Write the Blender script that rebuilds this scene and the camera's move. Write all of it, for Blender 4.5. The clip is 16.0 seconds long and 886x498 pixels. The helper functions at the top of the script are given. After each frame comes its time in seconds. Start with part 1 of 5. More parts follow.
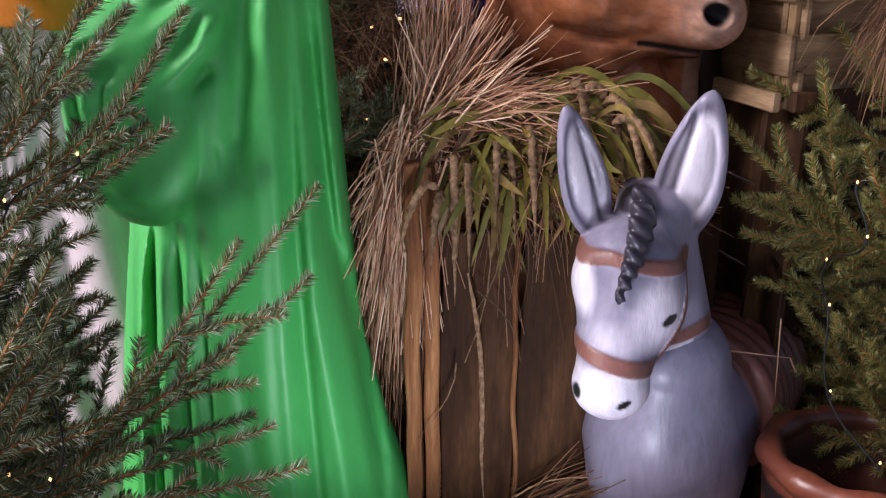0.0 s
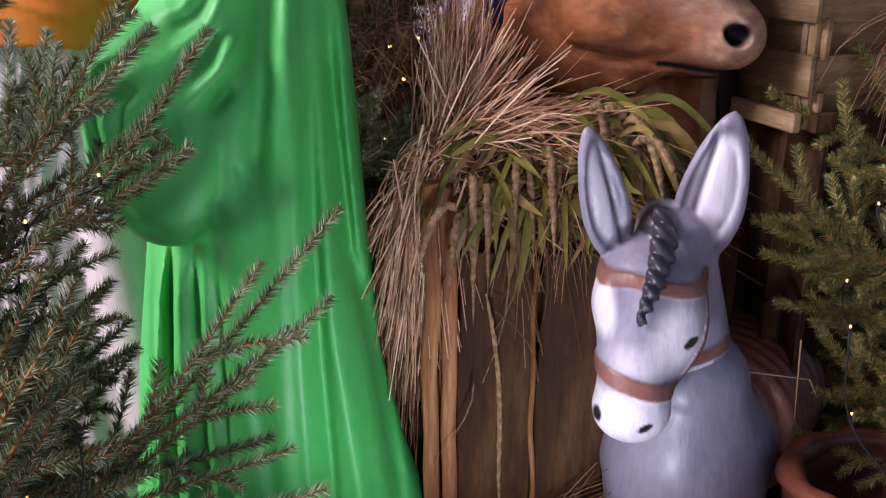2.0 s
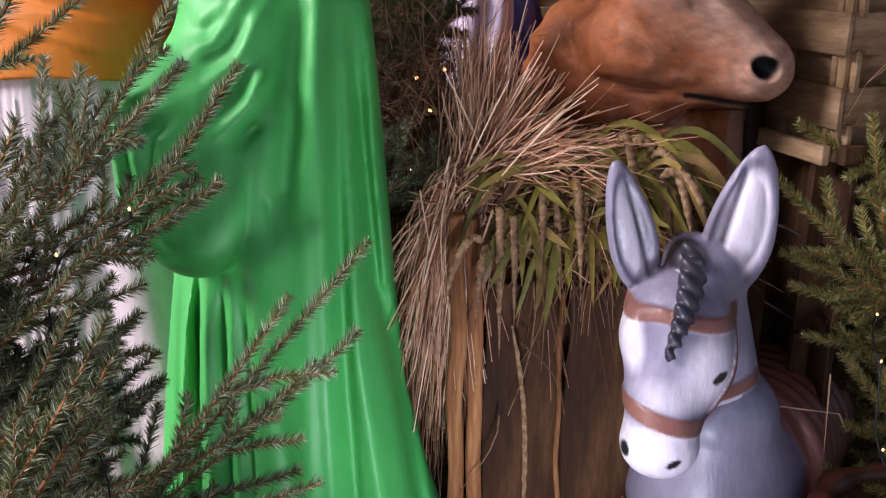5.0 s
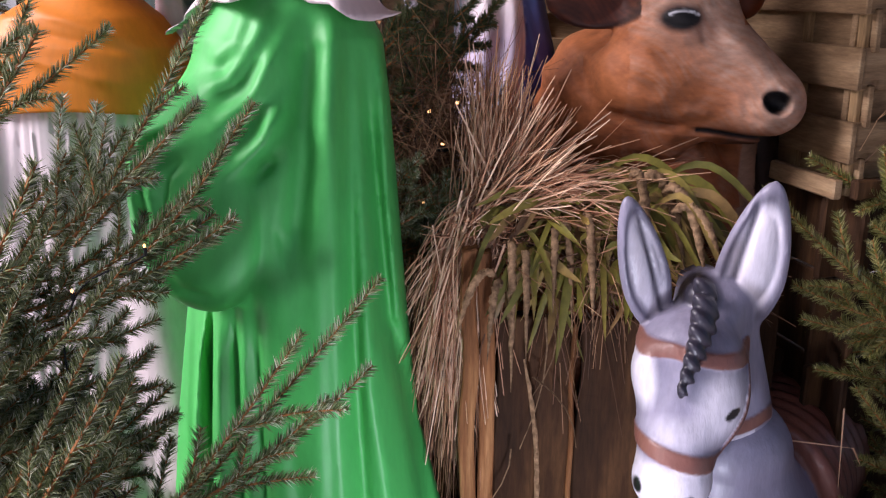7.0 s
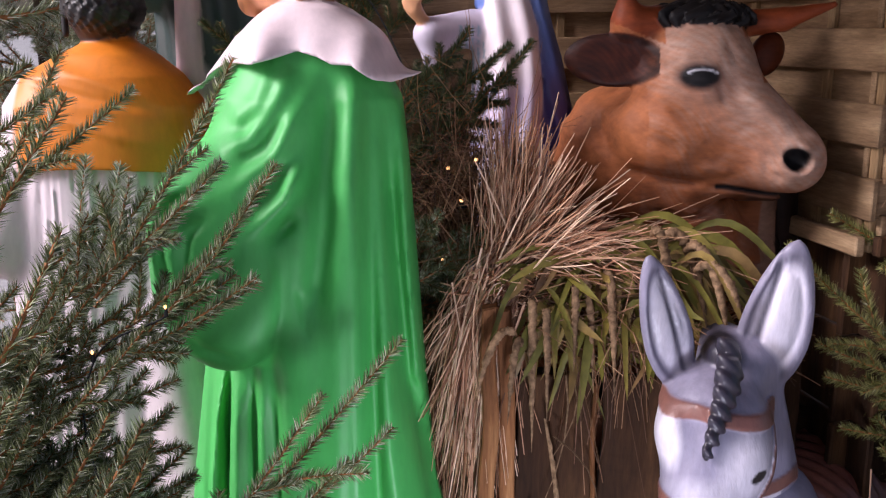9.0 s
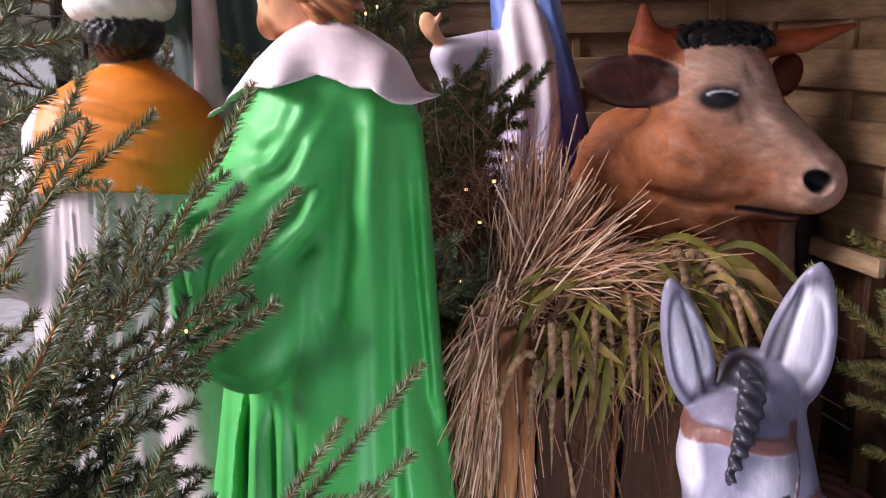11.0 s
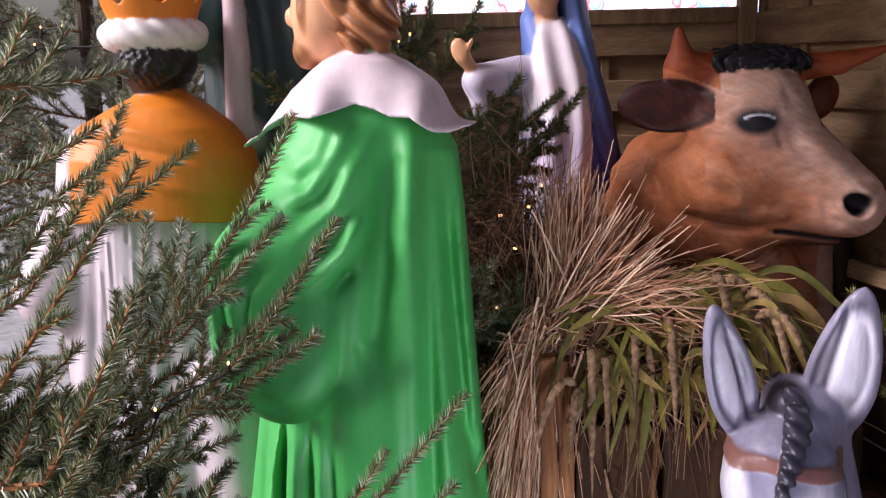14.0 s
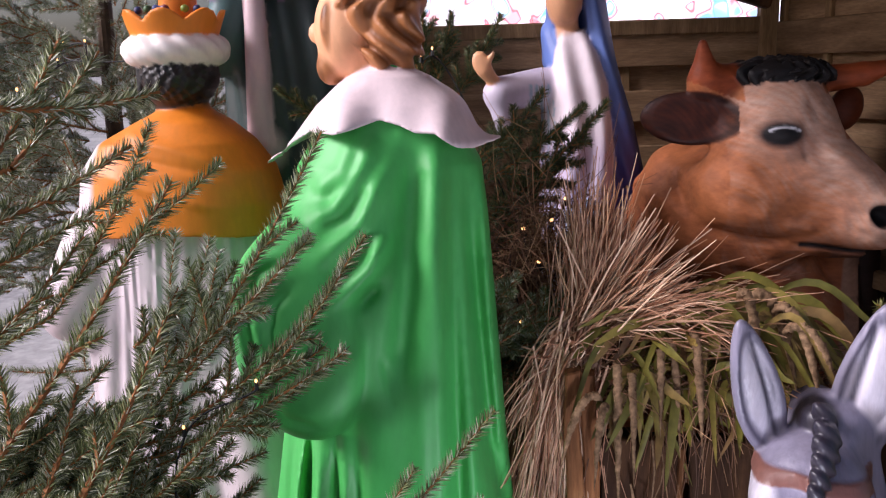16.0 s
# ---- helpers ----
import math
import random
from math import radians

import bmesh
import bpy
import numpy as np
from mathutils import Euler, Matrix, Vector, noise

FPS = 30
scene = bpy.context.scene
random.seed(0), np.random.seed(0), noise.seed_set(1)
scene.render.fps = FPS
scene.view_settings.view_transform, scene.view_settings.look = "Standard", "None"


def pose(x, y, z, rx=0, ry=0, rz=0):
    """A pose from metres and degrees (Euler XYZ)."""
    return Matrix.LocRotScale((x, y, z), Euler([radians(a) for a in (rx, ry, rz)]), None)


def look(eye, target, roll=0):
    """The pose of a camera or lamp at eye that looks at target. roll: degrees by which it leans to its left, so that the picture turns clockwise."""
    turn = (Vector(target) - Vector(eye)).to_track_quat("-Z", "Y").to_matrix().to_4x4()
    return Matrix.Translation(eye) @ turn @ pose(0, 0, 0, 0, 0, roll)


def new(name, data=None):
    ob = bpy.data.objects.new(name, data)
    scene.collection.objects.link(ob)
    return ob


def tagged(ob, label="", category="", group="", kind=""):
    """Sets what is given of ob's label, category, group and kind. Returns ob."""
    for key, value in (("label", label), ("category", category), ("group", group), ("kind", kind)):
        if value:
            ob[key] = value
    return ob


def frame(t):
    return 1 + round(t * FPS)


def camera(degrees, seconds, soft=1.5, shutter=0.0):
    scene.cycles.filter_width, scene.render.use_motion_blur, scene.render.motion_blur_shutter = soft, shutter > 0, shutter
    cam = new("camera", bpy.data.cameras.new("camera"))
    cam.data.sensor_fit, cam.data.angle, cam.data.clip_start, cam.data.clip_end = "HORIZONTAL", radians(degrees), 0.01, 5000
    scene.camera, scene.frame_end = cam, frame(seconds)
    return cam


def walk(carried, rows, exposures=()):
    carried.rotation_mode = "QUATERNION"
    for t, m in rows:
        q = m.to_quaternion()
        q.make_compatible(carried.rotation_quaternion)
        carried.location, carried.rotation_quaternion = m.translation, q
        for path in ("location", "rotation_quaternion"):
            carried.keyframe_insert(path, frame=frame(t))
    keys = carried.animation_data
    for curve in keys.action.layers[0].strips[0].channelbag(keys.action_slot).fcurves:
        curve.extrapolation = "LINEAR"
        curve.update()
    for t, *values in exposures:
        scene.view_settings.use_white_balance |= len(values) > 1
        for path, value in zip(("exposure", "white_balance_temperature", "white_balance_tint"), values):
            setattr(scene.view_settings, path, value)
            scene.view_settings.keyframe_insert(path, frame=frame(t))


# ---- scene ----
cam = camera(51.0, 16.0, soft=1.25)
PATH = [
    (0, (0.0, 0.0, 1.25), (-0.001, 1.892, 0.603), 0.1),
    (0.5, (-0.008, 0.003, 1.252), (-0.011, 1.898, 0.611), 0.2),
    (1, (-0.019, 0.007, 1.259), (-0.021, 1.903, 0.621), 0.2),
    (1.5, (-0.031, 0.013, 1.263), (-0.031, 1.911, 0.631), 0.3),
    (2, (-0.035, 0.015, 1.266), (-0.042, 1.915, 0.642), 0.2),
    (2.5, (-0.043, 0.02, 1.274), (-0.052, 1.921, 0.652), 0.3),
    (3, (-0.049, 0.023, 1.279), (-0.062, 1.926, 0.664), 0.3),
    (3.5, (-0.057, 0.026, 1.282), (-0.071, 1.931, 0.675), 0.3),
    (4, (-0.059, 0.026, 1.283), (-0.08, 1.935, 0.686), 0.3),
    (6.5, (-0.045, 0.026, 1.322), (-0.117, 1.943, 0.753), -0.1),
    (7, (-0.055, 0.029, 1.33), (-0.126, 1.951, 0.779), 0.0),
    (7.5, (-0.066, 0.035, 1.337), (-0.137, 1.963, 0.812), -0.0),
    (8, (-0.07, 0.04, 1.348), (-0.148, 1.974, 0.846), -0.0),
    (8.5, (-0.072, 0.042, 1.358), (-0.158, 1.981, 0.875), -0.1),
    (9, (-0.076, 0.044, 1.359), (-0.17, 1.988, 0.898), -0.2),
    (11.5, (-0.106, 0.051, 1.379), (-0.222, 2.001, 0.953), -0.4),
    (12, (-0.114, 0.052, 1.384), (-0.234, 2.004, 0.964), -0.4),
    (12.5, (-0.121, 0.054, 1.385), (-0.248, 2.007, 0.976), -0.5),
    (13, (-0.13, 0.055, 1.385), (-0.262, 2.01, 0.985), -0.6),
    (13.5, (-0.143, 0.058, 1.387), (-0.278, 2.014, 0.993), -0.9),
    (14, (-0.152, 0.06, 1.393), (-0.292, 2.016, 1.001), -1.1),
    (14.5, (-0.161, 0.062, 1.4), (-0.307, 2.018, 1.009), -1.4),
    (15, (-0.168, 0.064, 1.404), (-0.32, 2.02, 1.017), -1.5),
    (15.5, (-0.172, 0.064, 1.41), (-0.332, 2.02, 1.026), -1.5),
    (16, (-0.18, 0.064, 1.417), (-0.344, 2.02, 1.033), -1.5),
]
walk(cam, [(t, look(eye, target, roll)) for t, eye, target, roll in PATH],
     exposures=[(0, 0.10, 6200, 23), (9, 0.18, 6200, 25), (16, 0.08, 6200, 25)])

# ---- light ----
world = bpy.data.worlds.new("world")
scene.world = world
world.use_nodes = True
wn = world.node_tree.nodes
sky = wn.new("ShaderNodeTexSky")
sky.sky_type = "NISHITA"
sky.sun_disc = False
sky.sun_elevation, sky.sun_rotation = radians(36), radians(-105)
sky.dust_density = 4.0
world.node_tree.links.new(sky.outputs[0], wn["Background"].inputs[0])
wn["Background"].inputs[1].default_value = 0.10

sun = new("sun", bpy.data.lights.new("sun", "SUN"))
sun.data.energy, sun.data.angle, sun.data.color = 4.2, radians(22), (1.0, 0.98, 0.97)
sun.matrix_world = look((-4.0, 0.9, 3.4), (0, 2.0, 0.8))

# LED floodlight on the ground in front of the crate
flood = new("flood_light", bpy.data.lights.new("flood_light", "SPOT"))
flood.data.energy, flood.data.spot_size, flood.data.spot_blend = 22.0, radians(100), 0.6
flood.data.color, flood.data.shadow_soft_size = (0.86, 0.92, 1.0), 0.06
flood.matrix_world = look((0.06, 1.12, 0.12), (0.06, 2.0, 0.62))

GROUND = -0.25


# ---- materials ----
def lin(r, g, b):
    return tuple((c / 12.92 if c <= 0.04045 else ((c + 0.055) / 1.055) ** 2.4) for c in (r / 255, g / 255, b / 255))


def base_mat(name, rough=0.6, spec=0.5):
    m = bpy.data.materials.new(name)
    m.use_nodes = True
    b = m.node_tree.nodes["Principled BSDF"]
    b.inputs["Roughness"].default_value = rough
    b.inputs["Specular IOR Level"].default_value = spec
    return m, m.node_tree.nodes, m.node_tree.links, b


def noise_node(nodes, links, scale, detail=4.0, stretch=None, rough=0.6):
    tc = nodes.new("ShaderNodeTexCoord")
    n = nodes.new("ShaderNodeTexNoise")
    n.inputs["Scale"].default_value, n.inputs["Detail"].default_value = scale, detail
    n.inputs["Roughness"].default_value = rough
    if stretch:
        mp = nodes.new("ShaderNodeMapping")
        mp.inputs["Scale"].default_value = stretch
        links.new(tc.outputs["Object"], mp.inputs[0])
        links.new(mp.outputs[0], n.inputs["Vector"])
    else:
        links.new(tc.outputs["Object"], n.inputs["Vector"])
    return n


def ramp(nodes, links, src, stops):
    r = nodes.new("ShaderNodeValToRGB")
    els = r.color_ramp.elements
    while len(els) < len(stops):
        els.new(0.5)
    for e, (pos, c) in zip(els, stops):
        e.position, e.color = pos, (*c, 1)
    links.new(src, r.inputs[0])
    return r


def bump(nodes, links, b, src, strength, dist):
    bp = nodes.new("ShaderNodeBump")
    bp.inputs["Strength"].default_value, bp.inputs["Distance"].default_value = strength, dist
    links.new(src, bp.inputs["Height"])
    links.new(bp.outputs[0], b.inputs["Normal"])


def mix(nodes, links, kind, fac, a, c):
    mx = nodes.new("ShaderNodeMix")
    mx.data_type, mx.blend_type = "RGBA", kind
    for sock, v in ((mx.inputs[0], fac), (mx.inputs[6], a), (mx.inputs[7], c)):
        if hasattr(v, "links"):
            links.new(v, sock)
        else:
            sock.default_value = v if isinstance(v, float) else (*v, 1)
    return mx.outputs[2]


def speckled(name, stops, scale, rough=0.7, stretch=None, fine=None, bump_d=0.002, spec=0.4, vary=0.0):
    """Colour from noise between stops, a finer grain over it, relief from both; vary shifts the tone from piece to piece."""
    m, n, l, b = base_mat(name, rough, spec)
    big = noise_node(n, l, scale, 5.0, stretch)
    col = ramp(n, l, big.outputs["Fac"], stops).outputs[0]
    small = noise_node(n, l, fine or scale * 7, 3.0, stretch)
    g = ramp(n, l, small.outputs["Fac"], [(0.3, (0.72,) * 3), (0.75, (1.1,) * 3)])
    col = mix(n, l, "MULTIPLY", 1.0, col, g.outputs[0])
    if vary:
        oi = n.new("ShaderNodeObjectInfo")
        v = ramp(n, l, oi.outputs["Random"], [(0.0, (1 - vary,) * 3), (1.0, (1 + vary * 0.4,) * 3)])
        col = mix(n, l, "MULTIPLY", 1.0, col, v.outputs[0])
    l.new(col, b.inputs["Base Color"])
    bump(n, l, b, small.outputs["Fac"], 0.5, bump_d)
    return m


def island(name, stops, rough=0.6, spec=0.4, translucent=0.0):
    """Colour that differs from one loose piece of the mesh to the next."""
    m, n, l, b = base_mat(name, rough, spec)
    geo = n.new("ShaderNodeNewGeometry")
    col = ramp(n, l, geo.outputs["Random Per Island"], stops).outputs[0]
    big = noise_node(n, l, 9.0, 3.0)
    g = ramp(n, l, big.outputs["Fac"], [(0.3, (0.7,) * 3), (0.7, (1.15,) * 3)])
    l.new(mix(n, l, "MULTIPLY", 1.0, col, g.outputs[0]), b.inputs["Base Color"])
    return m


def paint_mat(name, rough, streak, bump_d, coat=0.0, dirt=0.12, spec=0.5):
    """Sprayed and brushed paint of a cast figure; the colours lie in the mesh."""
    m, n, l, b = base_mat(name, rough, spec)
    at = n.new("ShaderNodeAttribute")
    at.attribute_name = "paint"
    big = noise_node(n, l, 5.0, 4.0)
    fine = noise_node(n, l, 55.0, 5.0, streak)
    g1 = ramp(n, l, big.outputs["Fac"], [(0.3, (1 - dirt,) * 3), (0.7, (1.04,) * 3)])
    g2 = ramp(n, l, fine.outputs["Fac"], [(0.3, (1 - dirt,) * 3), (0.7, (1.05,) * 3)])
    c = mix(n, l, "MULTIPLY", 1.0, at.outputs["Color"], g1.outputs[0])
    l.new(mix(n, l, "MULTIPLY", 1.0, c, g2.outputs[0]), b.inputs["Base Color"])
    r = ramp(n, l, big.outputs["Fac"], [(0.3, (rough - 0.08,) * 3), (0.7, (rough + 0.1,) * 3)])
    l.new(r.outputs[0], b.inputs["Roughness"])
    b.inputs["Coat Weight"].default_value, b.inputs["Coat Roughness"].default_value = coat, 0.25
    bump(n, l, b, fine.outputs["Fac"], 0.35, bump_d)
    return m


PAINT_ROBE = paint_mat("robe_paint", 0.50, (1, 1, 0.35), 0.0008, 0.0, 0.08)
PAINT_HIDE = paint_mat("hide_paint", 0.55, (0.45, 0.8, 1.1), 0.005, 0.0, 0.34, 0.25)
PAINT_GLOSS = paint_mat("gloss_paint", 0.40, (1, 1, 0.25), 0.006, 0.08, 0.20)
FENCE = speckled("fence_wood", [(0.3, lin(112, 86, 60)), (0.55, lin(156, 126, 94)), (0.75, lin(184, 154, 118))], 3.0, 0.75, (1.2, 6, 9), 30, 0.0015, 0.25, 0.22)
BATTEN = speckled("batten_wood", [(0.3, lin(120, 94, 64)), (0.7, lin(168, 138, 100))], 4.0, 0.75, (8, 8, 1), 30, 0.0015, 0.25, 0.15)
CRATE = speckled("rough_plank", [(0.3, lin(36, 24, 15)), (0.5, lin(70, 46, 28)), (0.72, lin(112, 78, 48))], 2.4, 0.8, (5, 5, 0.7), 26, 0.004, 0.2, 0.3)
POST = speckled("split_post", [(0.3, lin(84, 52, 30)), (0.55, lin(150, 100, 62)), (0.75, lin(204, 152, 100))], 3.0, 0.8, (7, 7, 0.6), 30, 0.004, 0.2, 0.2)
STRAW = island("straw", [(0.0, lin(130, 84, 58)), (0.3, lin(190, 138, 104)), (0.65, lin(224, 178, 142)), (1.0, lin(246, 214, 182))], 0.55)
HAY = island("dry_grass", [(0.0, lin(72, 46, 30)), (0.5, lin(128, 88, 60)), (1.0, lin(190, 148, 108))], 0.65)
NEEDLE = island("fir_needle", [(0.0, lin(64, 76, 38)), (0.4, lin(106, 118, 68)), (0.75, lin(156, 162, 118)), (1.0, lin(214, 216, 196))], 0.38, 0.5)
# frosty, silvery needles; flare and sheen are also put into this paler colour
NEEDLE_PALE_LIT = island("fir_needle_pale_lit", [(0.0, lin(92, 108, 70)), (0.4, lin(140, 152, 112)), (0.75, lin(190, 196, 176)), (1.0, lin(226, 228, 222))], 0.36, 0.6)
# olive needles of the low spruce, with its warm light put into the colour
NEEDLE_OLIVE_LIT = island("fir_needle_olive_lit", [(0.0, lin(70, 76, 32)), (0.5, lin(124, 124, 58)), (1.0, lin(176, 166, 104))], 0.4, 0.55)
# darker copy of the needles, shade inside the boughs put into the colour
NEEDLE_SHADED = island("fir_needle_shaded", [(0.0, lin(34, 46, 24)), (0.5, lin(66, 78, 40)), (1.0, lin(118, 122, 78))], 0.45, 0.4)
TWIG = speckled("twig_bark", [(0.3, lin(116, 70, 36)), (0.7, lin(190, 126, 70))], 40, 0.7)
BARK = speckled("bark", [(0.3, lin(50, 38, 28)), (0.7, lin(98, 76, 56))], 14, 0.85, None, 60, 0.006)
LEAF, _n, _l, _b = base_mat("strap_leaf", 0.5, 0.4)
_oi = _n.new("ShaderNodeObjectInfo")
_tone = ramp(_n, _l, _oi.outputs["Random"], [(0.0, lin(96, 92, 36)), (0.35, lin(140, 130, 52)), (0.6, lin(128, 96, 58)), (0.8, lin(166, 140, 70)), (1.0, lin(104, 76, 50))])
_spots = ramp(_n, _l, noise_node(_n, _l, 30.0, 4.0).outputs["Fac"], [(0.3, (0.6,) * 3), (0.65, (1.1,) * 3)])
_l.new(mix(_n, _l, "MULTIPLY", 1.0, _tone.outputs[0], _spots.outputs[0]), _b.inputs["Base Color"])
SPIKE = speckled("seed_spike", [(0.3, lin(92, 70, 48)), (0.7, lin(172, 138, 104))], 60, 0.8, None, 200, 0.002, 0.2, 0.3)
TERRA = speckled("terracotta", [(0.3, lin(104, 52, 34)), (0.6, lin(150, 84, 58)), (0.8, lin(176, 112, 86))], 7, 0.55, None, 50, 0.002)
DARKBAND = speckled("dark_glaze", [(0.3, lin(26, 22, 20)), (0.7, lin(52, 42, 38))], 9, 0.5)
EARTH = speckled("straw_earth", [(0.3, lin(44, 32, 22)), (0.5, lin(92, 70, 46)), (0.7, lin(140, 110, 74))], 9, 0.9, None, 60, 0.01, 0.2)
PALE_GROUND = speckled("pale_far_ground", [(0.3, lin(150, 148, 146)), (0.7, lin(192, 190, 186))], 1.5, 0.7, None, 12, 0.004)
CABLE = speckled("black_cable", [(0.3, lin(16, 18, 18)), (0.7, lin(34, 36, 36))], 20, 0.5)


def glow(name, colour, strength):
    m, n, l, b = base_mat(name)
    b.inputs["Emission Color"].default_value = (*colour, 1)
    b.inputs["Emission Strength"].default_value = strength
    b.inputs["Base Color"].default_value = (*colour, 1)
    return m


BULB = glow("bulb", (1.0, 0.55, 0.20), 2.6)


# ---- mesh tools ----
def mesh_ob(name, verts, faces, mats, parent=None, label="", index=None, smooth=False):
    me = bpy.data.meshes.new(name)
    me.from_pydata(np.asarray(verts).tolist() if isinstance(verts, np.ndarray) else verts, [], faces.tolist() if isinstance(faces, np.ndarray) else faces)
    for m in mats if isinstance(mats, (list, tuple)) else [mats]:
        me.materials.append(m)
    if index is not None:
        me.polygons.foreach_set("material_index", np.asarray(index, dtype=np.int32))
    if smooth:
        me.polygons.foreach_set("use_smooth", np.ones(len(me.polygons), dtype=bool))
    me.update()
    ob = new(name, me)
    if parent:
        ob.parent = parent
    return tagged(ob, label)


def part(name, bm, material, parent, label=""):
    me = bpy.data.meshes.new(name)
    bm.to_mesh(me)
    bm.free()
    me.materials.append(material)
    ob = new(name, me)
    ob.parent = parent
    return tagged(ob, label)


def thing(name, label, category, at=(0, 0, 0), group="", kind=""):
    e = tagged(new(name), label, category, group, kind)
    e.location = at
    return e


def board(sx, sy, sz, bevel=0.003, cuts=0, wob=0.0, seed=0):
    """A plank, centred; rounded edges, long side cut and bent a little where wob is given."""
    bm = bmesh.new()
    bmesh.ops.create_cube(bm, size=1.0)
    bmesh.ops.scale(bm, vec=(sx, sy, sz), verts=bm.verts)
    if cuts:
        ax = max(range(3), key=lambda i: (sx, sy, sz)[i])
        long = [e for e in bm.edges if abs((e.verts[0].co - e.verts[1].co)[ax]) > 0.5 * (sx, sy, sz)[ax]]
        bmesh.ops.subdivide_edges(bm, edges=long, cuts=cuts, use_grid_fill=True)
    if bevel:
        sharp = [e for e in bm.edges if len(e.link_faces) == 2 and e.calc_face_angle(0) > 1.0]
        bmesh.ops.bevel(bm, geom=sharp, offset=bevel, segments=1, affect="EDGES")
    if wob:
        for v in bm.verts:
            p = v.co * 5.0 + Vector((seed * 3.1, seed * 1.7, 0))
            v.co += Vector((noise.noise(p), noise.noise(p + Vector((9, 0, 0))), 0)) * wob
    return bm


# ---- signed-field sculpting for the cast figures ----
def length(p):
    return np.sqrt((p * p).sum(-1))


def ball(c, r):
    """Ellipsoid with radii r."""
    c, r = np.array(c), np.array(r if np.ndim(r) else (r, r, r), float)
    return lambda p: (length((p - c) / r) - 1) * r.min()


def tilted(c, r, rx, ry, rz):
    """Ellipsoid turned by degrees."""
    m = np.array(Euler([radians(a) for a in (rx, ry, rz)]).to_matrix())
    c, r = np.array(c), np.array(r, float)
    return lambda p: (length(((p - c) @ m) / r) - 1) * r.min()


def limb(a, b, ra, rb):
    """Round cone between two points."""
    a, b = np.array(a, float), np.array(b, float)
    ab = b - a

    def f(p):
        h = np.clip(((p - a) @ ab) / (ab @ ab), 0, 1)
        return length(p - a - h[..., None] * ab) - (ra + (rb - ra) * h)
    return f


def sculpt(lo, hi, step, pieces, carve=None):
    """Surface of the smooth union of pieces (field, colour or colour function, blend); gives points, quads and paint."""
    lo, hi = np.array(lo, float), np.array(hi, float)
    n = np.ceil((hi - lo) / step).astype(int) + 1
    ax = [lo[i] + step * np.arange(n[i]) for i in range(3)]
    p = np.stack(np.meshgrid(*ax, indexing="ij"), -1)
    d = None
    for field, _, k in pieces:
        e = field(p)
        if d is None:
            d = e
        elif not callable(k) and k <= 0:
            d = np.minimum(d, e)
        else:
            k = k(p) if callable(k) else k
            h = np.clip(0.5 + 0.5 * (d - e) / k, 0, 1)
            d = d * (1 - h) + e * h - k * h * (1 - h)
    if carve is not None:
        d = carve(p, d)
    d[0], d[-1], d[:, 0], d[:, -1], d[:, :, 0], d[:, :, -1] = (1.0,) * 6
    inside = d < 0
    cells = tuple(k - 1 for k in n)
    acc, cnt = np.zeros((*cells, 3)), np.zeros(cells)
    corner = lambda a, b, c: (slice(a, cells[0] + a), slice(b, cells[1] + b), slice(c, cells[2] + c))
    for axis in range(3):
        for u in (0, 1):
            for v in (0, 1):
                s = [0, 0, 0]
                s[(axis + 1) % 3], s[(axis + 2) % 3] = u, v
                e = list(s)
                e[axis] = 1
                da, db = d[corner(*s)], d[corner(*e)]
                cross = (da < 0) != (db < 0)
                w = np.where(cross, da / np.where(cross, da - db, 1), 0)
                off = np.array(s, float)
                acc += np.where(cross[..., None], off, 0)
                acc[..., axis] += w
                cnt += cross
    used = cnt > 0
    ids = -np.ones(cells, int)
    ids[used] = np.arange(used.sum())
    base = np.stack(np.nonzero(used), -1)
    pts = lo + step * (base + acc[used] / cnt[used][:, None])
    quads = []
    for axis in range(3):
        s0, s1 = [slice(1, -1)] * 3, [slice(1, -1)] * 3
        s0[axis], s1[axis] = slice(0, -1), slice(1, None)
        a, b = inside[tuple(s0)], inside[tuple(s1)]
        idx = np.stack(np.nonzero(a != b), -1)
        idx += np.array([0 if i == axis else 1 for i in range(3)])
        flip = b[tuple((idx - np.array([0 if i == axis else 1 for i in range(3)])).T)]
        u, v = np.eye(3, dtype=int)[(axis + 1) % 3], np.eye(3, dtype=int)[(axis + 2) % 3]
        q = np.stack([ids[tuple((idx - o).T)] for o in (0 * u, u, u + v, v)], -1)
        q[flip] = q[flip][:, ::-1]
        quads.append(q)
    quads = np.concatenate(quads)
    # paint: the colours of the pieces near each point, weighed by nearness
    best, col = None, None
    for field, colour, k in pieces:
        e = field(pts)
        c = colour(pts) if callable(colour) else np.broadcast_to(np.array(colour), pts.shape)
        if best is None:
            best, col = e, c.copy()
        else:
            k = 0.02 if callable(k) else k
            h = np.clip(0.5 + 0.5 * (best - e) / max(k * 0.6, 0.003), 0, 1)[:, None]
            col = col * (1 - h) + c * h
            best = np.minimum(best, e)
    return pts, quads, col


def figure(name, shells, mat, label, category, tint=None):
    """One plain mesh out of sculpted shells."""
    pts, quads, cols, at = [], [], [], 0
    for a, b, c in shells:
        pts.append(a), quads.append(b + at), cols.append(c)
        at += len(a)
    pts, quads, cols = np.concatenate(pts), np.concatenate(quads), np.concatenate(cols)
    if tint:
        cols = tint(pts, cols)
    ob = mesh_ob(name, pts, quads, mat, smooth=True)
    ca = ob.data.attributes.new("paint", "FLOAT_COLOR", "POINT")
    ca.data.foreach_set("color", np.c_[np.clip(cols, 0, 1), np.ones(len(cols))].astype(np.float32).ravel())
    return tagged(ob, label, category)


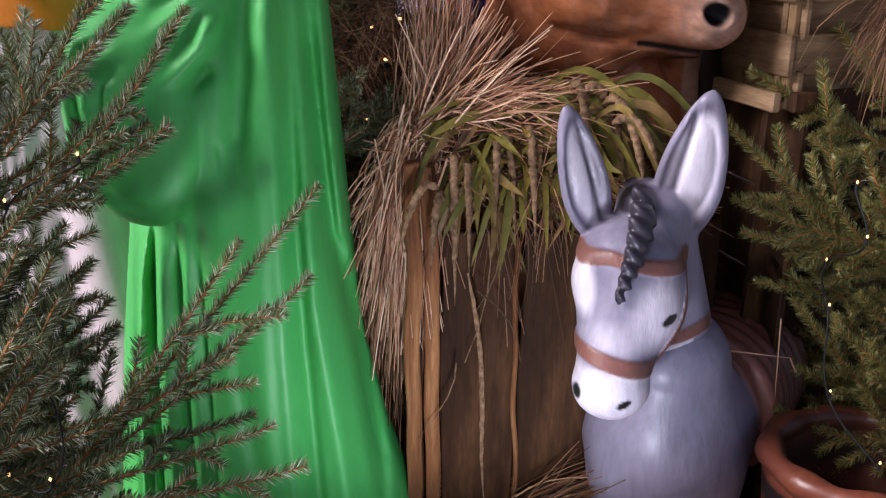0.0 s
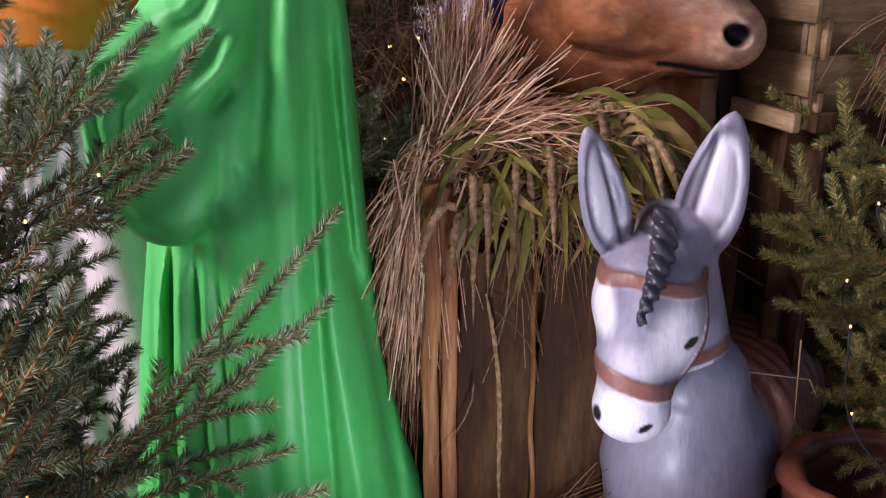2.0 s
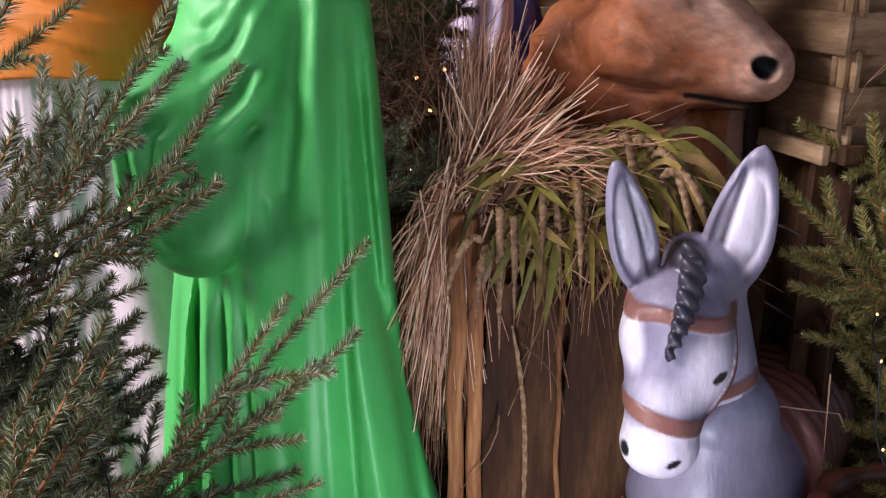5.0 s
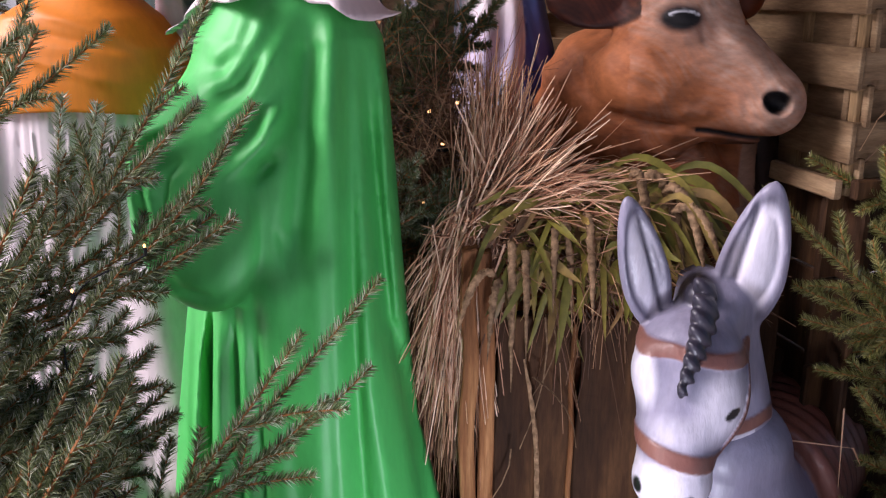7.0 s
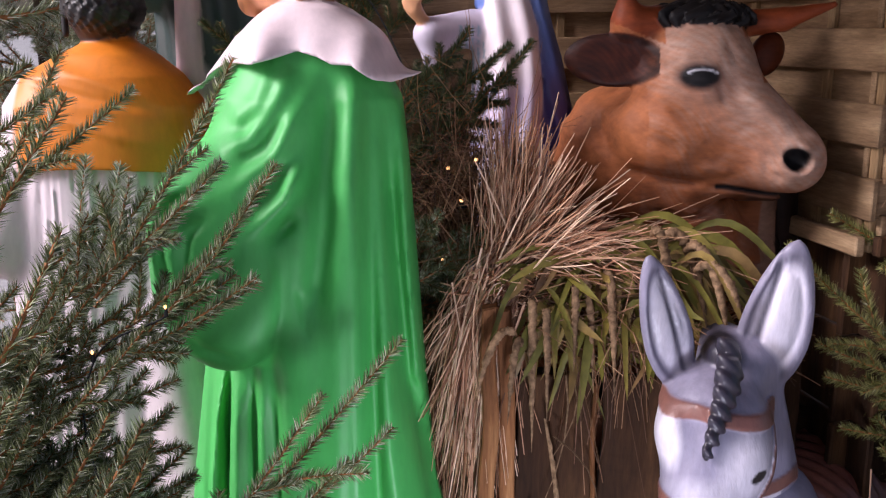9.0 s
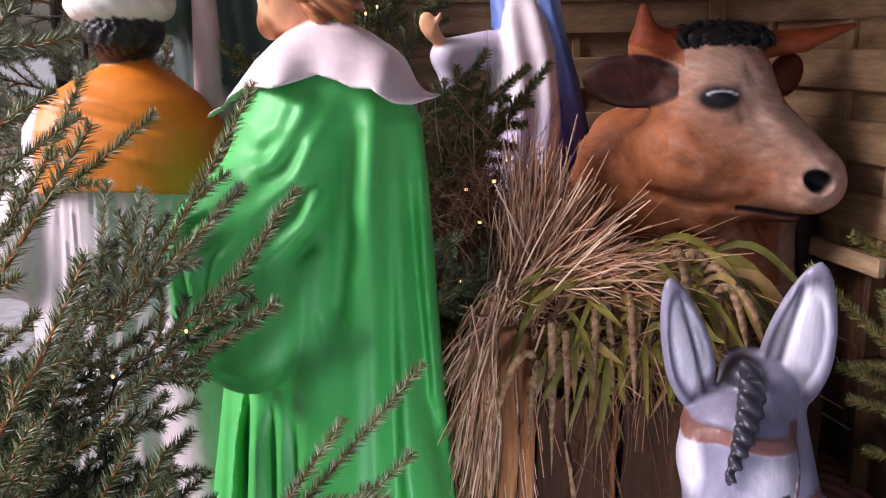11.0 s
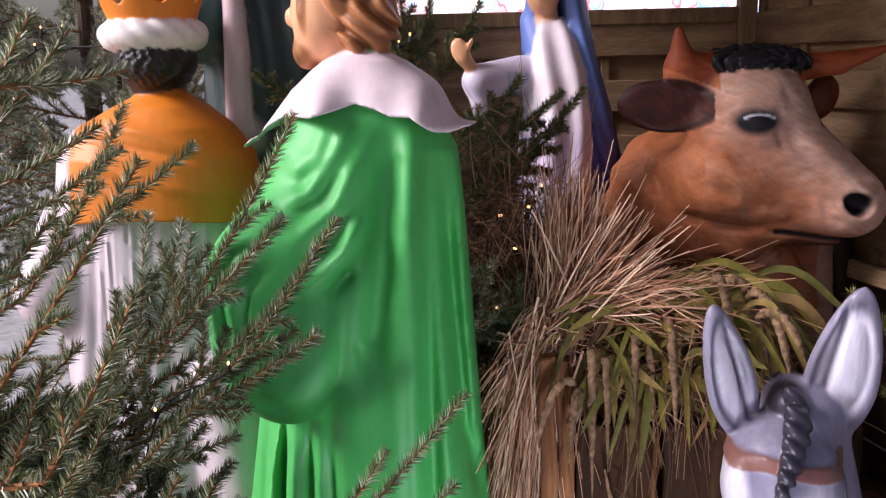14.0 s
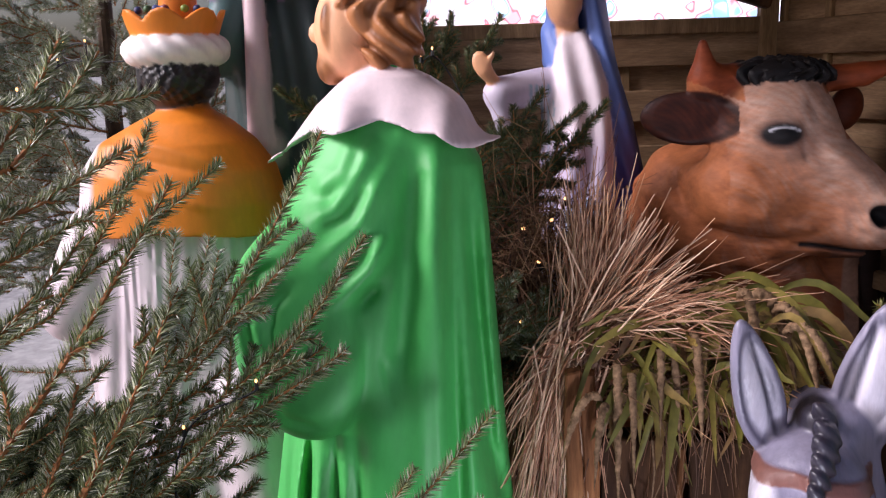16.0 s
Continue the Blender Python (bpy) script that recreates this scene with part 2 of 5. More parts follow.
def stroke(*args):
    """A ridge (or valley) of drapery along a line through points in x and z: points, then width and height."""
    return (np.array(args[:-2], float), args[-2], args[-1])


def folds(strokes, p):
    if p.ndim == 4:
        p = p[:, :1]
    xz = p[..., [0, 2]]
    out = np.zeros(xz.shape[:-1])
    for pts, w, amp in strokes:
        near = np.abs(xz[..., 0] - pts[:, 0].mean()) < np.ptp(pts[:, 0]) / 2 + 4 * w
        q = xz[near]
        span = np.r_[0, np.cumsum(np.linalg.norm(np.diff(pts, axis=0), axis=1))]
        best, where = np.full(len(q), 9.0), np.zeros(len(q))
        for a, b, s0, s1 in zip(pts[:-1], pts[1:], span[:-1], span[1:]):
            ab = b - a
            h = ((q - a) @ ab) / (ab @ ab)
            hc = np.clip(h, 0, 1)
            dist = length(q - a - hc[:, None] * ab)
            closer = dist < best
            best, where = np.where(closer, dist, best), np.where(closer, s0 + hc * (s1 - s0), where)
        fade = 0.18 * span[-1] + 0.004
        end = np.clip(where / fade + 0.15, 0, 1) * np.clip((span[-1] - where) / fade + 0.15, 0, 1)
        out[near] += amp * end * np.exp(-((best / w) ** 2))
    return out


def painted(cols, mask, colour):
    m = np.clip(mask, 0, 1)[:, None]
    return cols * (1 - m) + np.array(colour) * m


def spot(p, c, rx, rz, edge=0.25):
    """Mask of an oval patch seen from the front."""
    e = np.sqrt(((p[:, 0] - c[0]) / rx) ** 2 + ((p[:, 2] - c[1]) / rz) ** 2)
    return np.clip((1 - e) / edge + 0.5, 0, 1)



# ---- the place ----
ground = thing("ground", "bare earth strewn with straw and bark", "ground", kind="structure")
gv, gf = [], []
for i, r in enumerate((0.0, 0.6, 1.2, 2.0, 3.5, 8, 30, 200, 2000)):
    for j in range(24):
        a = j * math.tau / 24
        x, y = r * math.cos(a), 2.0 + r * math.sin(a)
        gv.append((x, y, GROUND + (0.02 * noise.noise(Vector((x * 3, y * 3, 0))) if 0 < r < 4 else 0)))
        if i:
            gf.append(((i - 1) * 24 + j, i * 24 + j, i * 24 + (j + 1) % 24, (i - 1) * 24 + (j + 1) % 24))
# outer rings are pale ground added to brighten the far background
mesh_ob("earth", gv, gf, [EARTH, PALE_GROUND], ground, "dark earth giving way to pale ground added for background brightness", [1 if min(f) >= 72 else 0 for f in gf], smooth=True)

PITCH = 0.081


def fence_wall(name, a, b, top, label, rows, battens, z0):
    """Woven board fence from a to b; boards lie in turn before and behind the battens."""
    w = thing(name, label, "fence", (a[0], a[1], 0), kind="structure")
    dx, dy = b[0] - a[0], b[1] - a[1]
    n = math.hypot(dx, dy)
    w.rotation_euler = (0, 0, math.atan2(dy, dx))
    meshes = [board(n, 0.016, PITCH + 0.012, 0.003, 14, 0.002, s) for s in range(4)]
    datas = []
    for k, bm in enumerate(meshes):
        me = bpy.data.meshes.new("board")
        bm.to_mesh(me)
        bm.free()
        me.materials.append(FENCE)
        datas.append(me)
    for r in range(rows):
        ob = new("board", datas[r % 4])
        ob.parent = w
        front = -0.016 if r % 2 == 0 else 0.016
        ob.location = (n / 2, front, top - PITCH * (r + 0.5))
        ob.rotation_euler = (radians(1.2 * math.sin(r * 2.3)), 0, 0)
    for s in battens:
        part("batten", board(0.026, 0.016, PITCH * rows, 0.003, 6, 0.001), BATTEN, w).location = (s, 0, top - PITCH * rows / 2)
    return w, n


TOP = 1.54
wall_back, nb = fence_wall("wall_back", (-0.62, 2.93), (0.56, 2.90), TOP - 0.05, "weathered tan woven board fence closing the stable", 22, (0.08, 0.42, 0.76, 1.12), 0)
wall_right, nr = fence_wall("wall_right", (0.57, 2.90), (0.79, 2.10), TOP + 0.46, "tan woven board fence along the side of the stable", 14, (0.04, 0.26, 0.60, 0.80), 0)
wall_side, ns = fence_wall("wall_side", (0.77, 2.13), (2.3, 2.75), TOP + 0.46, "tan woven board fence beyond the low spruce", 14, (0.04, 0.5, 1.0, 1.5), 0)
part("top_rail", board(1.18, 0.05, 0.045, 0.004, 10, 0.002), BATTEN, wall_back).location = (0.59, -0.01, TOP - 0.025)
part("corner_post", board(0.05, 0.06, 2.2, 0.005, 8, 0.002), BATTEN, wall_back).location = (1.16, -0.02, 0.85)
for wall, n in ((wall_right, nr), (wall_side, ns)):
    part("base_board", board(n, 0.024, 0.045, 0.004, 8, 0.001), FENCE if wall is wall_right else CRATE, wall).location = (n / 2, -0.04, 0.885)
    # added dark boards stand in for the dark void below the fence
    for k in range(5):
        part("plinth_board", board(n, 0.02, 0.215, 0.004, 8, 0.003, k), CRATE, wall).location = (n / 2, 0.045, 0.76 - 0.22 * k)

roof = thing("roof", "plank roof on rough beams, out of view, shading the stable", "roof", kind="structure")
# roof boards lie out of view, sized to block sky and sun
part("roof_boards", board(3.1, 2.5, 0.03, 0.004), FENCE, roof).location = (0.84, 2.15, 2.02)
part("beam", board(2.9, 0.07, 0.09, 0.006, 10, 0.004), BATTEN, roof).location = (0.85, 2.86, 1.955)
rafter = part("rafter", board(0.07, 1.0, 0.09, 0.006, 8, 0.004), CRATE, roof)
rafter.location, rafter.rotation_euler = (0.62, 2.62, 1.66), (radians(8), 0, radians(14))
brace = part("brace", board(0.5, 0.05, 0.06, 0.006, 8, 0.003), CRATE, roof)
brace.location, brace.rotation_euler = (0.30, 2.84, 1.66), (0, radians(18), 0)
part("post", board(0.09, 0.09, 2.25, 0.006, 8, 0.004), BATTEN, roof).location = (-0.56, 2.86, 0.875)

# bright fair beyond the fence, its daylight put into a glowing sheet
backdrop = thing("backdrop", "glowing sheet standing in for the bright blurred fairground beyond the fence", "backdrop", (0, 9, 2.5), kind="structure")
m, n, l, b = base_mat("far_fair_glow", 1.0)
vor = n.new("ShaderNodeTexVoronoi")
vor.feature = "SMOOTH_F1"
vor.inputs["Scale"].default_value, vor.inputs["Smoothness"].default_value = 7.0, 0.6
tc = n.new("ShaderNodeTexCoord")
l.new(tc.outputs["Object"], vor.inputs["Vector"])
sep = n.new("ShaderNodeSeparateColor")
l.new(vor.outputs["Color"], sep.inputs[0])
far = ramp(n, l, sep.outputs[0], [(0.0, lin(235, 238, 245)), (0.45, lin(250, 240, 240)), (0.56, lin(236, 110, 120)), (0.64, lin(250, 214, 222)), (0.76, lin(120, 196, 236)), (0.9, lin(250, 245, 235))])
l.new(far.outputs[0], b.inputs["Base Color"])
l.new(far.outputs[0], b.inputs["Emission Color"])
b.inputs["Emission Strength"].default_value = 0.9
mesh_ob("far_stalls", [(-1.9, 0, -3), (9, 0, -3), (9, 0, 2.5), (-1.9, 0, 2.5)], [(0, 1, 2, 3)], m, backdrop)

# ---- the cast figures ----
GREEN, GREEN_DEEP = np.array(lin(68, 180, 88)), np.array(lin(40, 142, 62))
WHITE, PINKISH = np.array(lin(222, 204, 208)), np.array(lin(206, 194, 198))
SKIN, BROWN_HAIR = np.array(lin(232, 172, 128)), np.array(lin(166, 108, 62))

CAPE_Z = (-0.25, 0.10, 0.34, 0.60, 0.90, 1.10, 1.22, 1.30, 1.37, 1.42)
CAPE_L = (-0.83, -0.79, -0.762, -0.722, -0.685, -0.652, -0.648, -0.60, -0.54, -0.48)
CAPE_R = (-0.02, -0.135, -0.19, -0.212, -0.232, -0.246, -0.258, -0.30, -0.35, -0.40)
CAPE_B = (0.26, 0.235, 0.22, 0.21, 0.20, 0.185, 0.165, 0.13, 0.09, 0.05)
CAPE_FOLDS = [
    # long falls of the back
    stroke((-0.385, 1.29), (-0.396, 1.147), (-0.407, 0.956), (-0.432, 0.76), 0.030, -0.024),
    stroke((-0.353, 1.27), (-0.368, 0.95), (-0.381, 0.38), (-0.385, -0.2), 0.026, 0.008),
    stroke((-0.314, 1.27), (-0.314, 0.863), (-0.306, 0.388), (-0.27, -0.2), 0.017, -0.015),
    stroke((-0.340, 1.27), (-0.342, 0.863), (-0.344, 0.388), (-0.33, -0.2), 0.015, 0.007),
    stroke((-0.292, 1.24), (-0.276, 0.98), (-0.250, 0.62), (-0.195, 0.39), (-0.13, -0.1), 0.017, -0.015),
    stroke((-0.285, 0.85), (-0.278, 0.50), (-0.225, 0.10), (-0.19, -0.2), 0.022, 0.012),
    stroke((-0.256, 1.24), (-0.242, 0.90), (-0.222, 0.62), 0.011, 0.006),
    stroke((-0.470, 0.62), (-0.440, 0.30), (-0.36, -0.2), 0.024, -0.009),
    # swags of the sleeve
    stroke((-0.464, 1.29), (-0.494, 1.224), (-0.543, 1.150), (-0.605, 1.128), 0.021, 0.014),
    stroke((-0.505, 1.29), (-0.530, 1.22), (-0.590, 1.175), 0.018, 0.007),
    stroke((-0.485, 1.27), (-0.520, 1.195), (-0.575, 1.150), 0.013, -0.005),
    stroke((-0.445, 1.22), (-0.488, 1.125), (-0.558, 1.060), (-0.61, 1.045), 0.022, 0.016),
    stroke((-0.468, 1.20), (-0.510, 1.125), (-0.580, 1.085), 0.014, -0.005),
    stroke((-0.440, 1.10), (-0.470, 1.035), (-0.520, 0.985), (-0.560, 0.955), (-0.600, 0.946), 0.019, 0.024),
    stroke((-0.465, 1.10), (-0.520, 1.03), (-0.60, 0.985), 0.018, -0.005),
    stroke((-0.450, 1.00), (-0.500, 0.955), (-0.545, 0.925), (-0.59, 0.915), 0.014, -0.016),
    # gown below the sleeve
    stroke((-0.657, 0.66), (-0.687, 0.38), (-0.72, -0.2), 0.011, 0.012), stroke((-0.640, 0.67), (-0.655, 0.38), (-0.67, -0.2), 0.008, -0.012),
    stroke((-0.608, 0.67), (-0.618, 0.38), (-0.62, -0.2), 0.014, 0.012), stroke((-0.572, 0.68), (-0.580, 0.38), (-0.58, -0.2), 0.010, -0.014),
    stroke((-0.549, 0.68), (-0.552, 0.38), (-0.55, -0.2), 0.009, 0.007), stroke((-0.520, 0.70), (-0.521, 0.38), (-0.51, -0.2), 0.014, -0.012),
    stroke((-0.690, 0.66), (-0.715, 0.38), (-0.75, -0.2), 0.009, -0.010),
]
FRONT_Y = 2.03


def oval(p, zs, left, right, depth, cy):
    z = p[..., 2]
    lo, hi, b = np.interp(z, zs, left), np.interp(z, zs, right), np.interp(z, zs, depth)
    a = (hi - lo) / 2
    x, y = (p[..., 0] - (lo + hi) / 2) / a, (p[..., 1] - cy) / b
    e = (np.abs(x) ** 2.4 + np.abs(y) ** 2.4) ** (1 / 2.4)
    return (e - 1) * np.minimum(a, b) * 0.9


def cape_field(p):
    d = oval(p, CAPE_Z, CAPE_L, CAPE_R, CAPE_B, FRONT_Y)
    face = np.clip((FRONT_Y - p[..., 1]) / 0.06, 0, 1)
    tuck = 0.045 / (1 + np.exp(np.clip((p[..., 0] + 0.505) / 0.016, -30, 30))) * np.clip((0.76 - p[..., 2]) / 0.10, 0, 1)
    top = np.maximum(d + tuck * face, p[..., 2] - 1.425)
    return top - 1.3 * folds(CAPE_FOLDS, p) * face


HEM_X = (-0.75, -0.66, -0.60, -0.54, -0.50, -0.453, -0.41, -0.381, -0.34, -0.30, -0.27, -0.20)
HEM_Z = (1.20, 1.262, 1.295, 1.292, 1.302, 1.318, 1.306, 1.292, 1.29, 1.262, 1.255, 1.272)


def collar_field(p):
    zs = (1.15, 1.20, 1.27, 1.345, 1.40, 1.43, 1.46)
    left = (-0.712, -0.70, -0.672, -0.612, -0.54, -0.475, -0.475)
    right = (-0.20, -0.205, -0.216, -0.292, -0.362, -0.425, -0.425)
    d = oval(p, zs, left, right, (0.215, 0.21, 0.195, 0.15, 0.10, 0.045, 0.045), FRONT_Y + 0.01)
    wave = (0.015 * np.sin(p[..., 0] * 34 + 0.6) + 0.007 * np.sin(p[..., 0] * 61 + 2)) * np.clip((1.40 - p[..., 2]) / 0.1, 0, 1)
    d = d - wave
    shell = np.maximum(d, -(d + 0.03))
    return np.maximum(shell, np.interp(p[..., 0], HEM_X, HEM_Z) - p[..., 2])


def hair_waves(p, f, s):
    return 0.007 * np.sin(p[..., 0] * 120 * s + 6 * np.sin(p[..., 2] * 30) + f) + 0.005 * np.sin(p[..., 2] * 95 * s + p[..., 0] * 70 + p[..., 1] * 60)


def hair_field(p):
    a = ball((-0.475, 2.075, 1.545), (0.098, 0.115, 0.115))(p)
    c = ball((-0.438, 2.02, 1.475), (0.062, 0.07, 0.075))(p)
    d = np.minimum(a, c)
    return d - hair_waves(p, 0.0, 1.0)


def cape_paint(p):
    t = 0.5 + 0.5 * np.sin(p[:, 0] * 21 + 2 * np.sin(p[:, 2] * 5)) * np.sin(p[:, 2] * 7 + 1.3)
    return GREEN + (GREEN_DEEP - GREEN) * (0.18 * t)[:, None]


POUCH_FOLDS = [
    stroke((-0.458, 0.85), (-0.438, 0.74), 0.006, -0.006),
    stroke((-0.64, 1.075), (-0.705, 1.05), (-0.735, 0.97), (-0.725, 0.85), 0.009, 0.008), stroke((-0.63, 1.055), (-0.69, 1.03), (-0.715, 0.96), (-0.70, 0.84), 0.008, -0.009),
    stroke((-0.62, 1.035), (-0.675, 1.005), (-0.692, 0.93), (-0.665, 0.82), 0.010, 0.009), stroke((-0.61, 1.01), (-0.655, 0.97), (-0.668, 0.90), (-0.64, 0.81), 0.009, -0.009),
    stroke((-0.70, 0.80), (-0.65, 0.735), (-0.58, 0.712), 0.012, -0.007),
]


def pouch_field(p):
    q = p - np.array((-0.622, 1.895, 0.885))
    x = q[..., 0] - 0.10 * np.clip(-q[..., 2] - 0.04, 0, 1) + 0.10 * np.clip(q[..., 2], 0, 1)
    rim = (x / 0.142) ** 2 + (np.abs(q[..., 2]) / 0.222) ** 2.4
    e = (rim ** 1.45 + np.abs(q[..., 1] / 0.125) ** 2.9) ** (1 / 2.9)
    return (e - 1) * 0.125


king_body = sculpt((-0.90, 1.74, -0.26), (0.06, 2.36, 1.46), 0.0065, [
    (cape_field, cape_paint, 0.0),
    (pouch_field, GREEN, lambda p: 0.008 + 0.09 * np.clip((p[..., 2] - 0.84) / 0.25, 0, 1) ** 1.6),
    (limb((-0.63, 2.02, 1.10), (-0.705, 1.99, 1.04), 0.035, 0.035), GREEN, 0.02),
], carve=lambda p, d: d - folds(POUCH_FOLDS, p) * (p[..., 1] < 2.0))
king_top = sculpt((-0.76, 1.78, 1.14), (-0.16, 2.30, 1.70), 0.005, [
    (collar_field, WHITE, 0.0),
    (ball((-0.535, 2.06, 1.50), (0.072, 0.085, 0.105)), SKIN, 0.0),
    (limb((-0.50, 2.07, 1.48), (-0.47, 2.06, 1.38), 0.055, 0.062), SKIN, 0.02),
    (ball((-0.612, 2.07, 1.495), (0.012, 0.012, 0.02)), SKIN, 0.012),
    (ball((-0.575, 2.05, 1.425), (0.03, 0.04, 0.04)), BROWN_HAIR, 0.01),
    (ball((-0.565, 2.0, 1.505), (0.018, 0.02, 0.05)), BROWN_HAIR, 0.0),
    (limb((-0.66, 2.0, 1.105), (-0.625, 1.985, 1.135), 0.016, 0.018), SKIN, 0.0),
    (hair_field, BROWN_HAIR, 0.0),
])


def king_curl_shade(p, c):
    h = hair_waves(p, 0.0, 1.0)
    is_hair = (np.abs(c - BROWN_HAIR).sum(-1) < 0.05)
    # hollows between the curls get darker paint, their shade put into the colour
    return painted(c, is_hair * np.clip(-h / 0.008, 0, 0.6), lin(88, 48, 22))


figure("king_statue", [king_body, king_top], PAINT_ROBE, "painted plaster king from behind, green cape and white collar", "statue", king_curl_shade)

# king in the orange cape
ORANGE, TURBAN, SKIN_DARK, CURLS = np.array(lin(228, 130, 24)), np.array(lin(232, 224, 218)), np.array(lin(50, 30, 22)), np.array(lin(18, 14, 15))
OX, OY = -1.03, 2.38
OCAPE = [stroke((-1.15, 1.29), (-0.88, 1.20), 0.012, 0.006), stroke((-1.18, 1.24), (-0.86, 1.17), 0.010, -0.006), stroke((-1.16, 1.18), (-0.90, 1.10), 0.012, 0.006)]


def orange_field(p):
    d = oval(p, (1.0, 1.10, 1.18, 1.25, 1.30, 1.335, 1.36), (-1.28, -1.295, -1.285, -1.235, -1.14, -1.07, -1.06), (-0.785, -0.78, -0.80, -0.85, -0.91, -0.965, -0.975), (0.20, 0.20, 0.19, 0.165, 0.12, 0.06, 0.055), OY)
    d = np.maximum(d, 1.025 + 0.012 * np.cos((p[..., 0] + 1.03) * 9) - p[..., 2]) - folds(OCAPE, p)
    return d


def gown_field(p):
    d = oval(p, (-0.25, 0.1, 0.5, 0.8, 1.05, 1.12), (-1.32, -1.30, -1.30, -1.30, -1.26, -1.2), (-0.72, -0.77, -0.79, -0.80, -0.81, -0.85), (0.24, 0.21, 0.19, 0.18, 0.17, 0.13), OY)
    return np.maximum(d, p[..., 2] - 1.12) - 0.0035 * np.sin(p[..., 0] * 190 + 3 * np.sin(p[..., 2] * 4) + 5 * np.sin(p[..., 0] * 23)) - 0.006 * np.sin(p[..., 0] * 31 + 4 * p[..., 2])


def crown_field(p):
    ang = np.arctan2(p[..., 1] - OY, p[..., 0] - OX)
    r = np.hypot(p[..., 0] - OX, p[..., 1] - OY)
    lip = 1.545 + 0.028 * np.abs(np.sin(ang * 3.5 + 0.4))
    flare = 0.098 + (p[..., 2] - 1.51) * 0.35
    return np.maximum(np.abs(r - flare) - 0.008, np.maximum(p[..., 2] - lip, 1.495 - p[..., 2]))


def turban_field(p):
    r = np.hypot(p[..., 0] - OX, p[..., 1] - OY)
    ang = np.arctan2(p[..., 1] - OY, p[..., 0] - OX)
    return np.hypot((r - 0.088), (p[..., 2] - 1.475) * 1.15) - 0.044 - 0.003 * np.sin(ang * 14 + p[..., 2] * 120)


gems = [(ball((OX + 0.085 * math.cos(a), OY + 0.085 * math.sin(a), 1.572), 0.011), lin(*c), 0.0) for a, c in ((-2.0, (60, 90, 50)), (-1.45, (120, 50, 60)), (-0.9, (110, 130, 40)), (-0.5, (40, 46, 90)), (-2.6, (40, 46, 90)), (-1.7, (70, 80, 130)))]
orange_body = sculpt((-1.50, 2.08, -0.26), (-0.60, 2.68, 1.16), 0.009, [
    (gown_field, PINKISH, 0.0),
    (limb((-1.25, 2.34, 1.02), (-1.31, 2.28, 0.84), 0.085, 0.09), WHITE, 0.05),
    (limb((-0.86, 2.22, 0.62), (-0.80, 2.25, 0.1), 0.07, 0.10), PINKISH, 0.06),
])
orange_top = sculpt((-1.34, 2.12, 0.96), (-0.74, 2.66, 1.62), 0.006, [
    (orange_field, ORANGE, 0.0),
    (ball((OX, OY, 1.42), (0.088, 0.10, 0.105)), SKIN_DARK, 0.0),
    (limb((OX, OY, 1.38), (OX + 0.01, OY, 1.30), 0.058, 0.062), SKIN_DARK, 0.02),
    (lambda p: ball((OX + 0.01, OY - 0.012, 1.415), (0.094, 0.102, 0.085))(p) - 0.005 * np.sin(p[..., 0] * 240 + 2 * np.sin(p[..., 2] * 90)) * np.sin(p[..., 2] * 230 + p[..., 0] * 60), CURLS, 0.0),
    (turban_field, TURBAN, 0.0), (crown_field, ORANGE, 0.0),
    (ball((OX, OY, 1.52), (0.075, 0.075, 0.05)), ORANGE * 0.7, 0.01),
    (limb((OX - 0.092, OY - 0.02, 1.43), (OX - 0.092, OY - 0.02, 1.35), 0.009, 0.009), CURLS, 0.0),
] + gems)
# cape's left shoulder is painted white, strong side light put into its colour
figure("king_statue", [orange_body, orange_top], PAINT_ROBE, "dark-haired king statue with turban, crown and orange cape", "statue",
       lambda p, c: painted(c, (p[:, 2] > 1.0) * (p[:, 2] < 1.34) * np.clip((-1.20 - p[:, 0]) / 0.02, 0, 1), WHITE))

# standing figure in the dark robe
ROBE, SCARF, LILAC = np.array(lin(46, 62, 60)), np.array(lin(222, 196, 200)), np.array(lin(190, 140, 190))


def robe_field(p):
    d = oval(p, (-0.25, 0.5, 1.2, 1.5, 1.62, 1.75), (-1.06, -1.0, -0.985, -0.99, -0.96, -0.86), (-0.56, -0.60, -0.63, -0.64, -0.66, -0.74), (0.2, 0.17, 0.15, 0.14, 0.12, 0.08), 2.68)
    return np.maximum(d, p[..., 2] - 1.75) - 0.007 * np.sin(p[..., 0] * 85 + 3 * np.sin(p[..., 2] * 4))


figure("shepherd_statue", [sculpt((-1.12, 2.42, -0.26), (-0.50, 2.90, 1.98), 0.011, [
    (robe_field, ROBE, 0.0),
    (tilted((-0.955, 2.56, 1.54), (0.055, 0.06, 0.14), 0, 14, 0), np.array(lin(70, 104, 104)), 0.03),
    (limb((-0.868, 2.535, 1.72), (-0.868, 2.525, 1.24), 0.026, 0.036), SCARF, 0.0),
    (ball((-0.86, 2.53, 1.21), (0.042, 0.022, 0.05)), SCARF, 0.02),
    (ball((-0.955, 2.54, 1.635), (0.045, 0.04, 0.035)), LILAC, 0.01),
    (ball((-0.80, 2.54, 1.64), (0.05, 0.04, 0.03)), LILAC, 0.01),
    (ball((-0.80, 2.68, 1.85), (0.08, 0.09, 0.11)), SKIN, 0.02),
])], PAINT_ROBE, "standing shepherd statue in a dark green robe with pale scarf", "statue")

# mother figure in the blue veil
BLUE, BLUE_DEEP, LAVENDER = np.array(lin(104, 130, 198)), np.array(lin(66, 66, 142)), np.array(lin(206, 196, 214))
MX, MY = 0.0, 2.62


